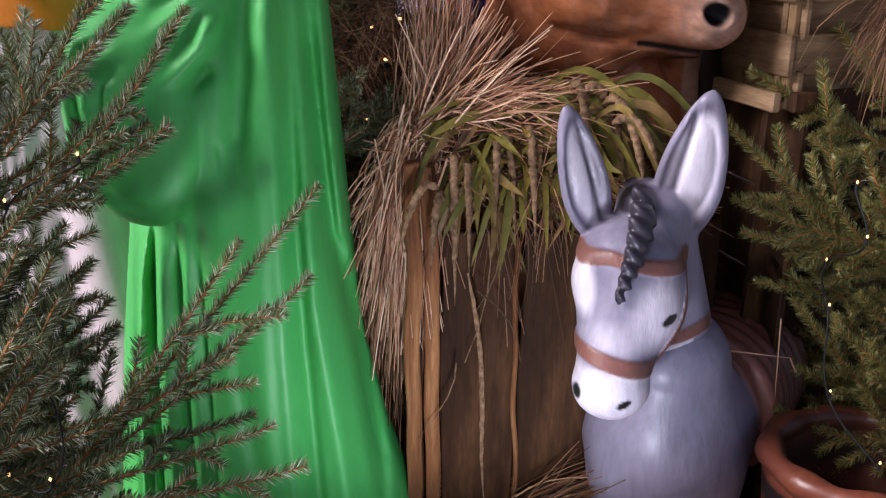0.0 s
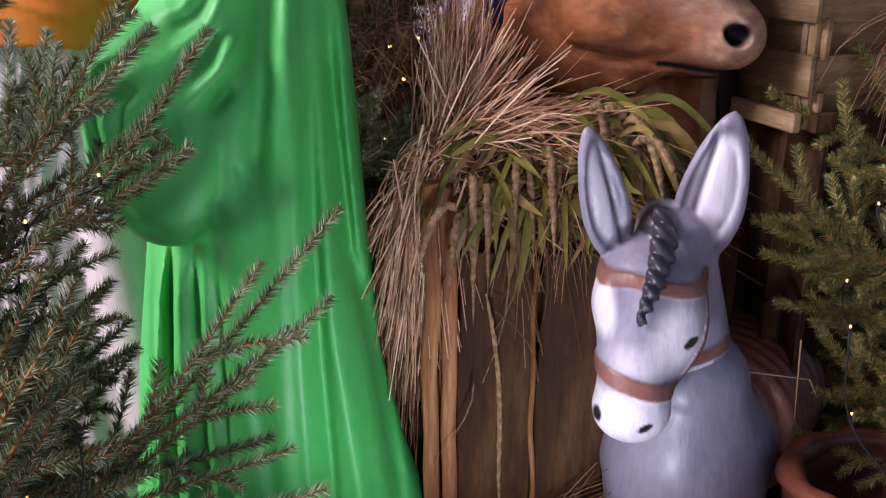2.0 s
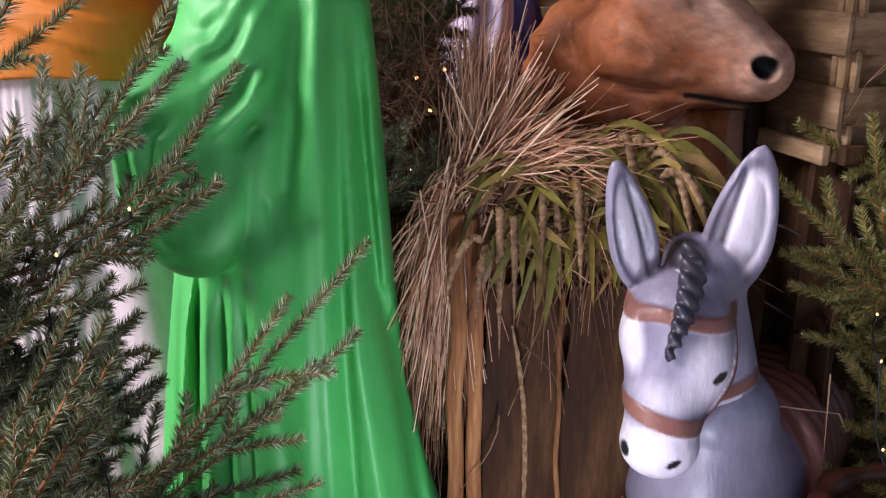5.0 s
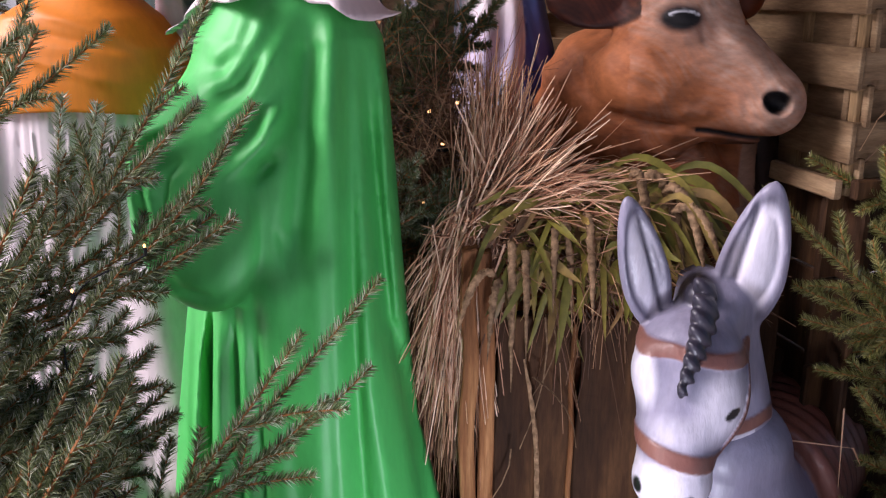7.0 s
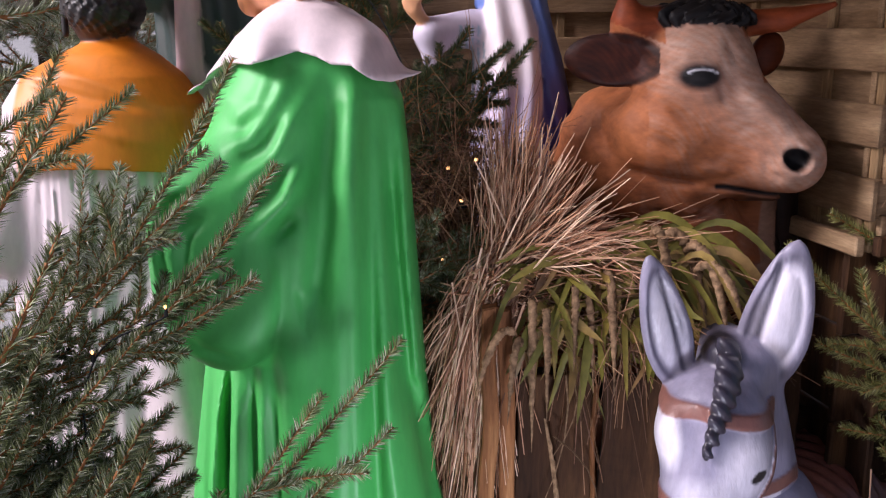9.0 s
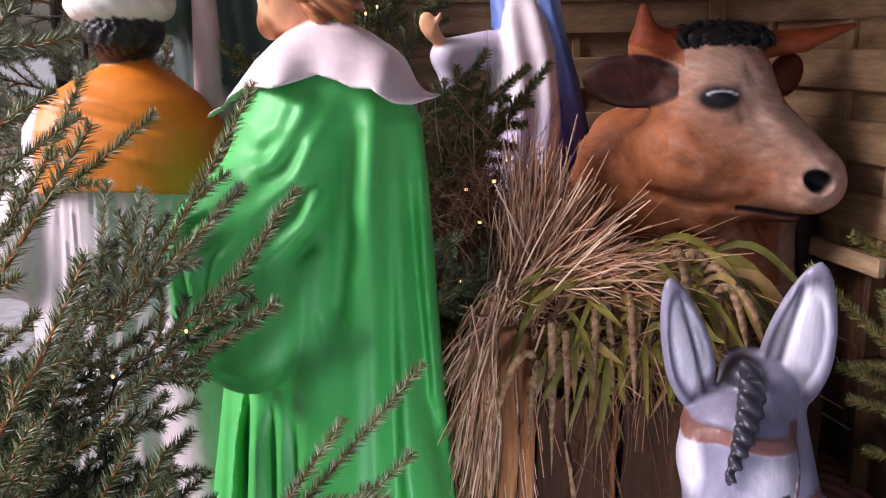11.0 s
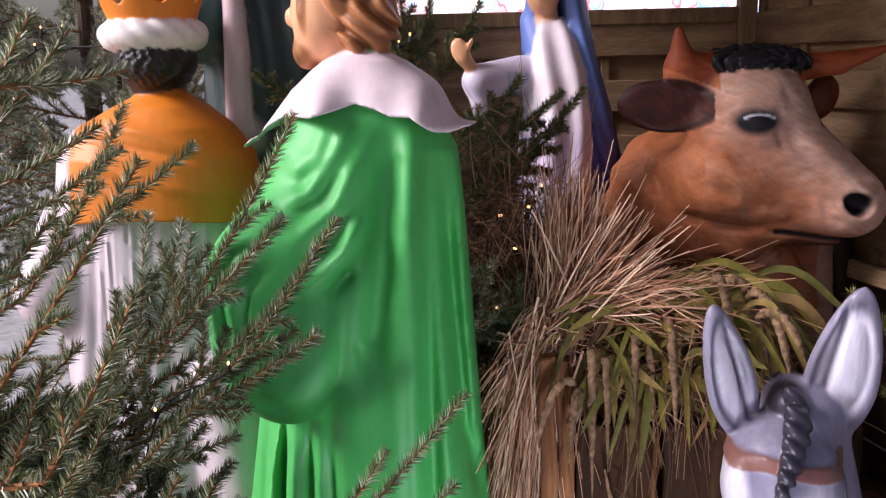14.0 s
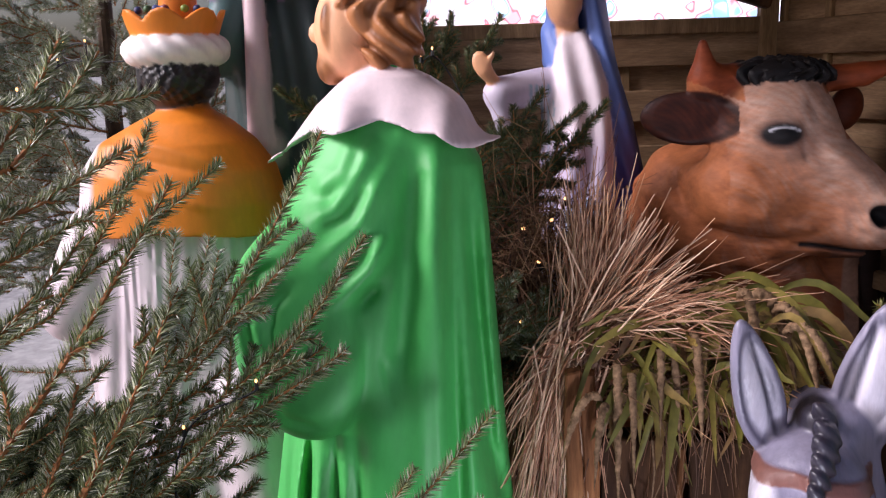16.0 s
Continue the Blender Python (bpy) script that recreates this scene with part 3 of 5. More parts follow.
def veil_field(p):
    z = p[..., 2]
    d = oval(p, (0.6, 1.0, 1.13, 1.28, 1.36, 1.42, 1.50, 1.60, 1.68, 1.74), (-0.06, -0.06, -0.06, -0.07, -0.085, -0.112, -0.116, -0.108, -0.09, -0.05),
             (0.18, 0.172, 0.162, 0.132, 0.104, 0.088, 0.072, 0.052, 0.03, 0.0), (0.16, 0.16, 0.155, 0.14, 0.125, 0.115, 0.105, 0.10, 0.085, 0.04), MY + 0.02)
    mid = np.interp(z, (1.0, 1.2, 1.36, 1.45, 1.6), (-0.025, -0.018, -0.022, -0.032, -0.055))
    half = np.interp(z, (1.0, 1.2, 1.36, 1.45, 1.6, 1.70), (0.08, 0.09, 0.072, 0.048, 0.046, 0.03))
    gap = np.hypot((p[..., 0] - mid) / half, (p[..., 1] - MY + 0.13) / 0.17) - 1
    d = np.maximum(d, z - 1.74) - 0.006 * np.sin(p[..., 0] * 70 + z * 16) - 0.003 * np.sin(p[..., 0] * 130 + z * 40)
    return np.maximum(d, -gap * 0.05)


def gown2_field(p):
    d = oval(p, (0.6, 1.0, 1.2, 1.36, 1.44, 1.50), (-0.13, -0.125, -0.115, -0.110, -0.085, -0.06), (0.11, 0.10, 0.085, 0.070, 0.035, -0.01), (0.15, 0.15, 0.13, 0.10, 0.075, 0.045), MY - 0.03)
    return np.maximum(d, p[..., 2] - 1.50) - 0.006 * np.sin(p[..., 0] * 80 + 2 * np.sin(p[..., 2] * 9))


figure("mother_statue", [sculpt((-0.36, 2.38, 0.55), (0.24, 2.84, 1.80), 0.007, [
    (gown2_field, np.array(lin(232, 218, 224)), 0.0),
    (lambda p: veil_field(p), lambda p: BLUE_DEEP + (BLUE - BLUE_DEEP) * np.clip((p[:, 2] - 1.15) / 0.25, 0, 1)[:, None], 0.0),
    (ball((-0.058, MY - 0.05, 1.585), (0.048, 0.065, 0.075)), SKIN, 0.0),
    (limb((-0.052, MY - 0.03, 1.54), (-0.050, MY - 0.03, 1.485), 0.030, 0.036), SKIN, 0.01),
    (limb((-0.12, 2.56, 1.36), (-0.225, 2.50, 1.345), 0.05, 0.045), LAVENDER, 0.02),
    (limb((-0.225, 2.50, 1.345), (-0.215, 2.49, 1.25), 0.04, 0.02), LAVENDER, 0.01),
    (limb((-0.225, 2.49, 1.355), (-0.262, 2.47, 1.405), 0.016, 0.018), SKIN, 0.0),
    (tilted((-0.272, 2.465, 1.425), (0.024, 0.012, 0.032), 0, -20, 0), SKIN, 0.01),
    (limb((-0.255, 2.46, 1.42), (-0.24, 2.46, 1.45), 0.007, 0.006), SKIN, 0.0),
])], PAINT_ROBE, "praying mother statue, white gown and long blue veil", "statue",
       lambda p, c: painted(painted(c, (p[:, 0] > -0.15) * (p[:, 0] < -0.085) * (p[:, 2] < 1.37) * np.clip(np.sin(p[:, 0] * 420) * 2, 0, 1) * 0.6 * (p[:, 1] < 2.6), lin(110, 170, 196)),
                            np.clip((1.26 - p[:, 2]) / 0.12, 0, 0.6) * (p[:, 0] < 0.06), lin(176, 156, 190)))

# ox
HIDE, PALE, RUST, BLACK = np.array(lin(188, 114, 70)), np.array(lin(206, 170, 150)), np.array(lin(152, 72, 38)), np.array(lin(24, 22, 24))


def ox_face(p):
    d = limb((0.405, 2.24, 1.25), (0.598, 2.17, 1.085), 0.104, 0.074)(p)
    skull = ball((0.405, 2.24, 1.295), (0.118, 0.115, 0.098))(p)
    cheek = ball((0.355, 2.20, 1.135), (0.135, 0.095, 0.112))(p)
    k = 0.05
    for e in (skull, cheek):
        h = np.clip(0.5 + 0.5 * (d - e) / k, 0, 1)
        d = d * (1 - h) + e * h - k * h * (1 - h)
    return d


def ox_neck(p):
    """Thick neck with slack skin."""
    return limb((0.29, 2.42, 1.05), (0.25, 2.56, 0.55), 0.19, 0.28)(p) - 0.004 * np.sin(p[..., 0] * 40 + p[..., 2] * 25 + 3 * np.sin(p[..., 2] * 17))


MOUTH_X, MOUTH_Z = (0.40, 0.47, 0.56, 0.66), (1.012, 1.007, 0.992, 0.985)
OX_FOLDS = [
    stroke((0.24, 1.045), (0.33, 1.022), (0.42, 1.016), 0.011, -0.014), stroke((0.30, 0.945), (0.40, 0.925), (0.455, 0.96), (0.50, 0.985), 0.009, -0.012),
    stroke((0.44, 1.235), (0.52, 1.15), (0.555, 1.12), 0.016, -0.006), stroke((0.47, 1.24), (0.60, 1.13), 0.016, 0.005),
    stroke((0.535, 1.095), (0.545, 1.05), (0.58, 1.03), 0.010, -0.006), stroke((0.43, 1.235), (0.445, 1.195), 0.008, -0.005),
    stroke((0.25, 1.20), (0.28, 1.12), (0.36, 1.09), 0.020, -0.008), stroke((0.30, 1.21), (0.34, 1.14), (0.42, 1.10), 0.016, 0.006),
    stroke((0.18, 1.18), (0.21, 1.06), 0.014, -0.007), stroke((0.34, 1.288), (0.385, 1.292), (0.43, 1.272), 0.008, 0.007),
    stroke((0.44, 1.33), (0.47, 1.28), 0.010, -0.004), stroke((0.345, 1.225), (0.39, 1.218), (0.43, 1.228), 0.008, 0.004),
    stroke((0.40, 1.06), (0.47, 1.045), 0.014, 0.006), stroke((0.565, 1.11), (0.60, 1.118), (0.635, 1.095), 0.009, 0.007),
]


def ox_carve(p, d):
    d = d - folds(OX_FOLDS, p) * (p[..., 1] < 2.30)
    hollow = 0.95 - np.hypot((p[..., 0] - 0.205) / 0.098, (p[..., 2] - 1.288) / 0.052)
    d = d + 0.016 * np.clip(hollow / 0.5, 0, 1) * (p[..., 1] < 2.215)
    lips = np.interp(p[..., 0], MOUTH_X, MOUTH_Z)
    d = d + 0.012 * np.exp(-((p[..., 2] - lips) / 0.006) ** 2) * np.clip((p[..., 0] - 0.42) / 0.05, 0, 1)
    q = p - np.array((0.600, 2.088, 1.078))
    u, w = q[..., 0] * 0.85 - q[..., 2] * 0.53, q[..., 0] * 0.53 + q[..., 2] * 0.85
    hole = np.sqrt((u / 0.034) ** 2 + (q[..., 1] / 0.035) ** 2 + (w / 0.023) ** 2) - 1
    return np.maximum(d, -hole * 0.025)


ox_head = sculpt((0.05, 2.00, 0.80), (0.78, 2.50, 1.50), 0.0055, [
    (ox_face, HIDE, 0.0),
    (ball((0.608, 2.165, 1.062), (0.071, 0.078, 0.064)), PALE, 0.035),
    (limb((0.42, 2.21, 1.065), (0.58, 2.18, 1.045), 0.075, 0.055), HIDE, 0.03),
    (limb((0.40, 2.20, 1.010), (0.575, 2.185, 1.000), 0.044, 0.028), HIDE, 0.02),
    (limb((0.29, 2.28, 1.00), (0.415, 2.235, 0.965), 0.085, 0.042), HIDE, 0.03),
    (tilted((0.205, 2.225, 1.288), (0.108, 0.024, 0.060), 0, 4, -8), RUST * 0.7, 0.02),
    (tilted((0.580, 2.32, 1.298), (0.042, 0.03, 0.056), 0, 30, 20), RUST * 0.5, 0.02),
    (limb((0.310, 2.24, 1.372), (0.242, 2.22, 1.374), 0.036, 0.036), RUST, 0.02),
    (limb((0.238, 2.22, 1.380), (0.228, 2.20, 1.452), 0.034, 0.011), RUST, 0.02),
    (limb((0.48, 2.27, 1.365), (0.60, 2.27, 1.378), 0.034, 0.026), RUST, 0.02),
    (limb((0.60, 2.27, 1.378), (0.705, 2.25, 1.410), 0.026, 0.007), RUST, 0.01),
    (lambda p: ball((0.405, 2.25, 1.382), (0.115, 0.10, 0.040))(p) - 0.0035 * np.sin(p[..., 0] * 150 + p[..., 1] * 190 + 5 * np.sin(p[..., 2] * 60 + p[..., 0] * 20)) - 0.003 * np.sin(p[..., 0] * 70 - p[..., 1] * 230), BLACK, 0.006),
    (limb((0.34, 2.30, 1.04), (0.52, 2.34, 0.70), 0.105, 0.14), HIDE, 0.05),
    (limb((0.575, 2.32, 1.0), (0.60, 2.36, 0.75), 0.045, 0.06), HIDE, 0.02),
    # black limb stands in for the shaded side of the neck
    (limb((0.645, 2.36, 1.02), (0.66, 2.40, 0.75), 0.045, 0.06), BLACK, 0.01),
    (lambda p: ox_neck(p) + 0.003, HIDE, 0.10),
    (tilted((0.386, 2.136, 1.257), (0.040, 0.024, 0.022), 0, 6, -8), BLACK, 0.004),
], carve=ox_carve)
ox_body = sculpt((-0.20, 2.20, -0.26), (0.76, 2.90, 1.28), 0.009, [
    (ox_neck, HIDE, 0.0),
    (ball((0.27, 2.56, 0.30), (0.42, 0.32, 0.55)), HIDE, 0.1),
    (limb((0.58, 2.36, 0.82), (0.62, 2.30, -0.2), 0.08, 0.06), HIDE, 0.06),
])


def ox_tint(p, c):
    x, y, z = p.T
    e = np.hypot((x - 0.200) / 0.112, (z - 1.288) / 0.058)
    ear = np.clip((1.12 - e) / 0.12, 0, 1) * (y < 2.262) * (x < 0.305)
    other = (e < 1.08) & (x < 0.30) & (y < 2.262) | (z > 1.348 - 0.4 * (x - 0.26)) & (x < 0.318) | (z > 1.34) & (x > 0.49) | ((x > 0.535) & (z > 1.24)) | (c.sum(-1) < 0.10)
    hide = np.where(other, 0.0, 1.0)
    front = (y < 2.28) & (x > 0.28) & (x < 0.72)
    u, w = x * 0.77 - z * 0.64, x * 0.64 + z * 0.77
    streak = 0.5 + 0.5 * np.sin(w * 310 + 5 * np.sin(u * 31 + w * 12)) * np.sin(u * 47 + 3 * np.sin(w * 90))
    blotch = 0.5 + 0.5 * np.sin(x * 31 + 2.2 * np.sin(z * 27)) * np.sin(z * 37 + 2 * np.sin(x * 19))
    c = painted(c, hide, HIDE)
    up = np.clip((z - (1.055 + 0.55 * np.clip(0.56 - x, 0, 1))) / 0.10, 0, 1) * np.clip((x - 0.27) / 0.08, 0, 1)
    muzzle = np.clip((x - 0.48) / 0.10, 0, 1) * np.clip((z - 0.995) / 0.03, 0, 1)
    c = painted(c, hide * np.clip(np.maximum(up, muzzle) * (0.55 + 0.45 * streak), 0, 1), PALE)
    c = painted(c, hide * blotch * streak * 0.40, lin(128, 66, 40))
    c = painted(c, hide * (1 - blotch) * streak * 0.35 * front, lin(222, 196, 180))
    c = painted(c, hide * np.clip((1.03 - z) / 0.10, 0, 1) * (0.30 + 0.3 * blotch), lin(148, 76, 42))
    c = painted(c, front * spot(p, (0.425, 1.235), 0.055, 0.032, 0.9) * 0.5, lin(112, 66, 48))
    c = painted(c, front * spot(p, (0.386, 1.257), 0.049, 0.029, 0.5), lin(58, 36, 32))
    c = painted(c, front * spot(p, (0.386, 1.257), 0.040, 0.022), BLACK)
    # pale crescent along the top of the eye, a painted highlight
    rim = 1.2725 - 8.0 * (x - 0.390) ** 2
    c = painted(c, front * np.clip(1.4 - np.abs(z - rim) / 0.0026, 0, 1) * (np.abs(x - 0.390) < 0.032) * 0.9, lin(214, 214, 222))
    c = painted(c, front * spot(p, (0.600, 1.078), 0.030, 0.026, 0.3), BLACK)
    lips = np.interp(x, MOUTH_X, MOUTH_Z)
    c = painted(c, (x > 0.44) * (y < 2.30) * np.clip(1.4 - np.abs(z - lips) / 0.007, 0, 1), BLACK * 1.5)
    # shade under the upper lip is painted onto the lower jaw
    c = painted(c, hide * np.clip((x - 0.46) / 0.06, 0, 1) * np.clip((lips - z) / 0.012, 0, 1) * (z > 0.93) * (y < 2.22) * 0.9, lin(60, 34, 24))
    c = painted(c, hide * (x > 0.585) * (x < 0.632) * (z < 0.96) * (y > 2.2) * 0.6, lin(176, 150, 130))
    # neck's shaded side put into the colour
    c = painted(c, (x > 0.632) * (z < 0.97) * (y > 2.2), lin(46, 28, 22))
    c = painted(c, ear * (0.75 + 0.25 * streak), lin(52, 20, 12))
    c = painted(c, ear * np.clip((e - 0.82) / 0.12, 0, 1) * 0.7, lin(46, 26, 22))
    c = painted(c, ear * np.clip((e - 0.93) / 0.05, 0, 1) * (x < 0.16) * (z < 1.315) * 0.7, lin(214, 160, 120))
    return c


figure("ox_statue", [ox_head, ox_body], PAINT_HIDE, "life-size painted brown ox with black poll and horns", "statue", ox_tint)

# donkey
GREY, PALEG, LEATHER, MANE = np.array(lin(142, 137, 157)), np.array(lin(216, 210, 222)), np.array(lin(128, 80, 66)), np.array(lin(52, 48, 60))


def ear_shape(c, r, rx, ry, rz, scoop):
    """A spoon-shaped ear, hollow towards the front."""
    m = np.array(Euler([radians(a) for a in (rx, ry, rz)]).to_matrix())
    c, r = np.array(c), np.array(r, float)

    def local(p):
        q = (p - c) @ m
        t = np.clip(q[..., 2] / r[2], -1, 1)
        taper = 1.0 - 0.30 * t - 0.18 * np.clip(-t - 0.3, 0, 1)
        return q, q[..., 0] / taper / r[0], t

    def f(p):
        q, x, t = local(p)
        out = (np.sqrt(x ** 2 + (q[..., 1] / r[1]) ** 2 + t ** 2) - 1) * r.min()
        e = np.hypot(x, t)
        front = np.clip(-q[..., 1] / 0.006, 0, 1)
        dish = 0.010 * np.clip((0.86 - e) / 0.25, 0, 1) * front
        groove = 0.012 * np.exp(-((x - scoop) / 0.13) ** 2) * np.clip((0.85 - np.abs(t)) / 0.3, 0, 1) * front
        return out + dish + groove

    def paint(p):
        q, x, t = local(p)
        e = np.hypot(x, t)
        front = np.clip(-q[..., 1] / 0.004 + 0.5, 0, 1)
        col = GREY * np.ones((len(p), 1))
        col = painted(col, np.clip((0.78 - e) / 0.14, 0, 1) * front, PALEG)
        rim = np.clip(1 - np.abs(e - 0.82) / 0.11, 0, 1) * 0.6 * front
        line = np.clip(1.2 - np.abs(x - scoop) / 0.13, 0, 1) * np.clip((0.85 - np.abs(t)) / 0.2, 0, 1) * front
        return painted(col, np.maximum(rim, line * 0.9), lin(74, 70, 86))
    return f, paint


ear_l, ear_lp = ear_shape((0.287, 1.865, 0.775), (0.053, 0.028, 0.158), 4, -19, 20, 0.25)
ear_r, ear_rp = ear_shape((0.522, 1.895, 0.780), (0.070, 0.030, 0.170), 4, 9, -8, -0.42)


def head_field(p):
    return limb((0.388, 1.845, 0.580), (0.347, 1.735, 0.380), 0.108, 0.070)(p)




def strap_nose(p):
    z = np.interp(p[..., 0], (0.24, 0.30, 0.43, 0.50, 0.58), (0.452, 0.440, 0.408, 0.405, 0.428))
    return np.abs(p[..., 2] - z) / 0.0165


def strap_brow(p):
    z = np.interp(p[..., 0], (0.26, 0.34, 0.42, 0.50), (0.625, 0.628, 0.614, 0.606))
    return np.abs(p[..., 2] - z) / 0.0145


def strap_cheek(p):
    x = np.interp(p[..., 2], (0.40, 0.44, 0.50, 0.56, 0.62), (0.435, 0.465, 0.497, 0.508, 0.505))
    return np.abs(p[..., 0] - x) / 0.010


def straps(p):
    soft = lambda v: np.clip((1.12 - v) / 0.24, 0, 1)
    a = soft(strap_nose(p)) * (p[..., 0] < 0.60)
    b = soft(strap_brow(p)) * (p[..., 0] < 0.52)
    c = soft(strap_cheek(p)) * (p[..., 2] > 0.40) * (p[..., 2] < 0.625)
    return np.maximum(np.maximum(a, b), c) * (p[..., 1] < 1.93)


def donkey_skin(p):
    x, y, z = p.T
    c = GREY * np.ones((len(p), 1))
    c = painted(c, np.clip((0.425 - z) / 0.02, 0, 1) * (y < 1.88), PALEG)
    c = painted(c, spot(p, (0.440, 0.520), 0.055, 0.068, 0.8), PALEG)
    c = painted(c, spot(p, (0.285, 0.570), 0.022, 0.06, 0.6), PALEG)
    c = painted(c, spot(p, (0.36, 0.475), 0.06, 0.03, 0.9) * (y < 1.85) * 0.6, PALEG)
    u, w = (x - 0.458) * 0.86 + (z - 0.507) * 0.5, (z - 0.507) * 0.86 - (x - 0.458) * 0.5
    c = painted(c, np.clip((1 - np.hypot(u / 0.018, w / 0.011)) / 0.2 + 0.5, 0, 1) * (y < 1.9), BLACK)
    u, w = (x - 0.362) * 0.86 + (z - 0.352) * 0.5, (z - 0.352) * 0.86 - (x - 0.362) * 0.5
    c = painted(c, np.clip((1 - np.hypot(u / 0.016, w / 0.009)) / 0.2 + 0.5, 0, 1) * (y < 1.8), BLACK)
    c = painted(c, spot(p, (0.273, 0.362), 0.006, 0.018, 0.3), BLACK)
    c = painted(c, np.clip(1 - np.abs(z - 0.312) / 0.006, 0, 1) * (y < 1.8) * 0.35, lin(190, 150, 160))
    c = painted(c, np.clip((0.42 - z) / 0.06, 0, 1) * (y > 1.86) * (0.5 + 0.5 * np.sin(x * 260 + 5 * np.sin(z * 33) + 3 * np.sin(x * 60))) * 0.25, lin(186, 180, 196))
    return c


braid = []
for i in range(8):
    t = i / 7
    x, y, z = 0.404 - 0.056 * t ** 1.2, 1.808 - 0.112 * t ** 0.6, 0.740 - 0.172 * t
    s = (1.05 - 0.62 * t ** 1.8) * (0.88 + 0.12 * math.sin(math.pi * min(1, 2 * t)))
    braid.append((tilted((x + 0.002, y + 0.006, z), (0.036 * s, 0.022 * s, 0.0155 * s), 0, 46, 0), MANE, 0.006))
    braid.append((ball((x, y + 0.014, z), (0.024 * s, 0.019 * s, 0.020)), MANE * 0.6, 0.006))
donkey_head = sculpt((0.17, 1.60, 0.24), (0.70, 2.08, 0.98), 0.0045, [
    (lambda p: -0.005 * straps(p) + head_field(p), donkey_skin, 0.0),
    (lambda p: -0.005 * straps(p) + ball((0.434, 1.80, 0.515), (0.066, 0.07, 0.092))(p), donkey_skin, 0.05),
    (ball((0.300, 1.80, 0.570), (0.034, 0.05, 0.055)), donkey_skin, 0.025),
    (ball((0.347, 1.728, 0.358), (0.076, 0.068, 0.066)), donkey_skin, 0.03),
    (lambda p: -0.005 * straps(p) + limb((0.455, 1.93, 0.66), (0.52, 2.00, 0.30), 0.085, 0.125)(p), donkey_skin, 0.04),
    (limb((0.410, 1.87, 0.708), (0.43, 1.98, 0.70), 0.034, 0.045), MANE, 0.02),
    (ear_l, ear_lp, 0.012), (ear_r, ear_rp, 0.012),
] + braid)


def pannier(cx, cy, zt, rx, ry):
    """Open cast basket: wall with a thick lip and a dark band below it."""
    def f(p):
        e = np.hypot((p[..., 0] - cx) / rx, (p[..., 1] - cy) / ry)
        side = np.clip((zt - p[..., 2]) / 0.4, 0, 1)
        wall = np.abs(e - (1 - 0.18 * side)) * min(rx, ry) - 0.016
        lip = np.hypot((e - 1.0) * min(rx, ry), p[..., 2] - zt) - 0.027 - 0.004 * np.sin(np.arctan2(p[..., 1] - cy, p[..., 0] - cx) * 9)
        wall = np.maximum(wall, np.maximum(p[..., 2] - zt, zt - 0.42 - p[..., 2]))
        return np.minimum(wall, lip)

    def paint(p):
        c = np.array(lin(124, 68, 50)) * np.ones((len(p), 1))
        band = np.clip(1 - np.abs(p[:, 2] - zt + 0.075) / 0.035, 0, 1) * 3
        e = np.hypot((p[:, 0] - cx) / rx, (p[:, 1] - cy) / ry)
        return painted(painted(c, band, lin(34, 28, 30)), (e < 0.93) * 0.8, lin(60, 34, 26))
    return f, paint


pan_f, pan_p = pannier(0.935, 1.79, 0.150, 0.205, 0.19)
SADDLE = np.array(lin(138, 84, 70))


def saddle_field(p):
    d = limb((0.60, 2.04, 0.13), (0.84, 2.42, 0.13), 0.205, 0.21)(p)
    along = (p[..., :2] - np.array((0.60, 2.04))) @ np.array((0.534, 0.845))
    strip = np.maximum(np.maximum(0.04 - along, along - 0.36), -0.05 - p[..., 2] + 0.05)
    return np.maximum(d - 0.004 * np.sin(along * 130), strip)


donkey_body = sculpt((0.28, 1.54, -0.26), (1.20, 2.75, 0.52), 0.009, [
    (limb((0.535, 1.975, 0.30), (0.54, 2.0, 0.10), 0.135, 0.185), GREY, 0.0),
    (limb((0.54, 2.0, 0.10), (0.84, 2.42, 0.11), 0.185, 0.195), GREY, 0.06),
    (limb((0.44, 1.93, 0.0), (0.43, 1.90, -0.25), 0.085, 0.06), GREY, 0.06),
    (limb((0.62, 1.93, 0.0), (0.63, 1.90, -0.25), 0.085, 0.06), GREY, 0.06),
    (limb((0.80, 2.48, 0.0), (0.78, 2.50, -0.25), 0.09, 0.06), GREY, 0.06),
    (limb((0.95, 2.42, 0.0), (0.95, 2.44, -0.25), 0.09, 0.06), GREY, 0.06),
    (saddle_field, SADDLE, 0.0),
    (limb((0.63, 2.06, 0.335), (0.735, 1.99, 0.10), 0.028, 0.030), SADDLE, 0.01),
    (pan_f, pan_p, 0.0),
])
figure("donkey_statue", [donkey_head, donkey_body], PAINT_GLOSS, "grey painted donkey with brown bridle, saddle and basket", "statue",
       lambda p, c: painted(c, straps(p) * 0.95 * (p[:, 2] > 0.36) * (c.sum(-1) > 0.25), LEATHER))


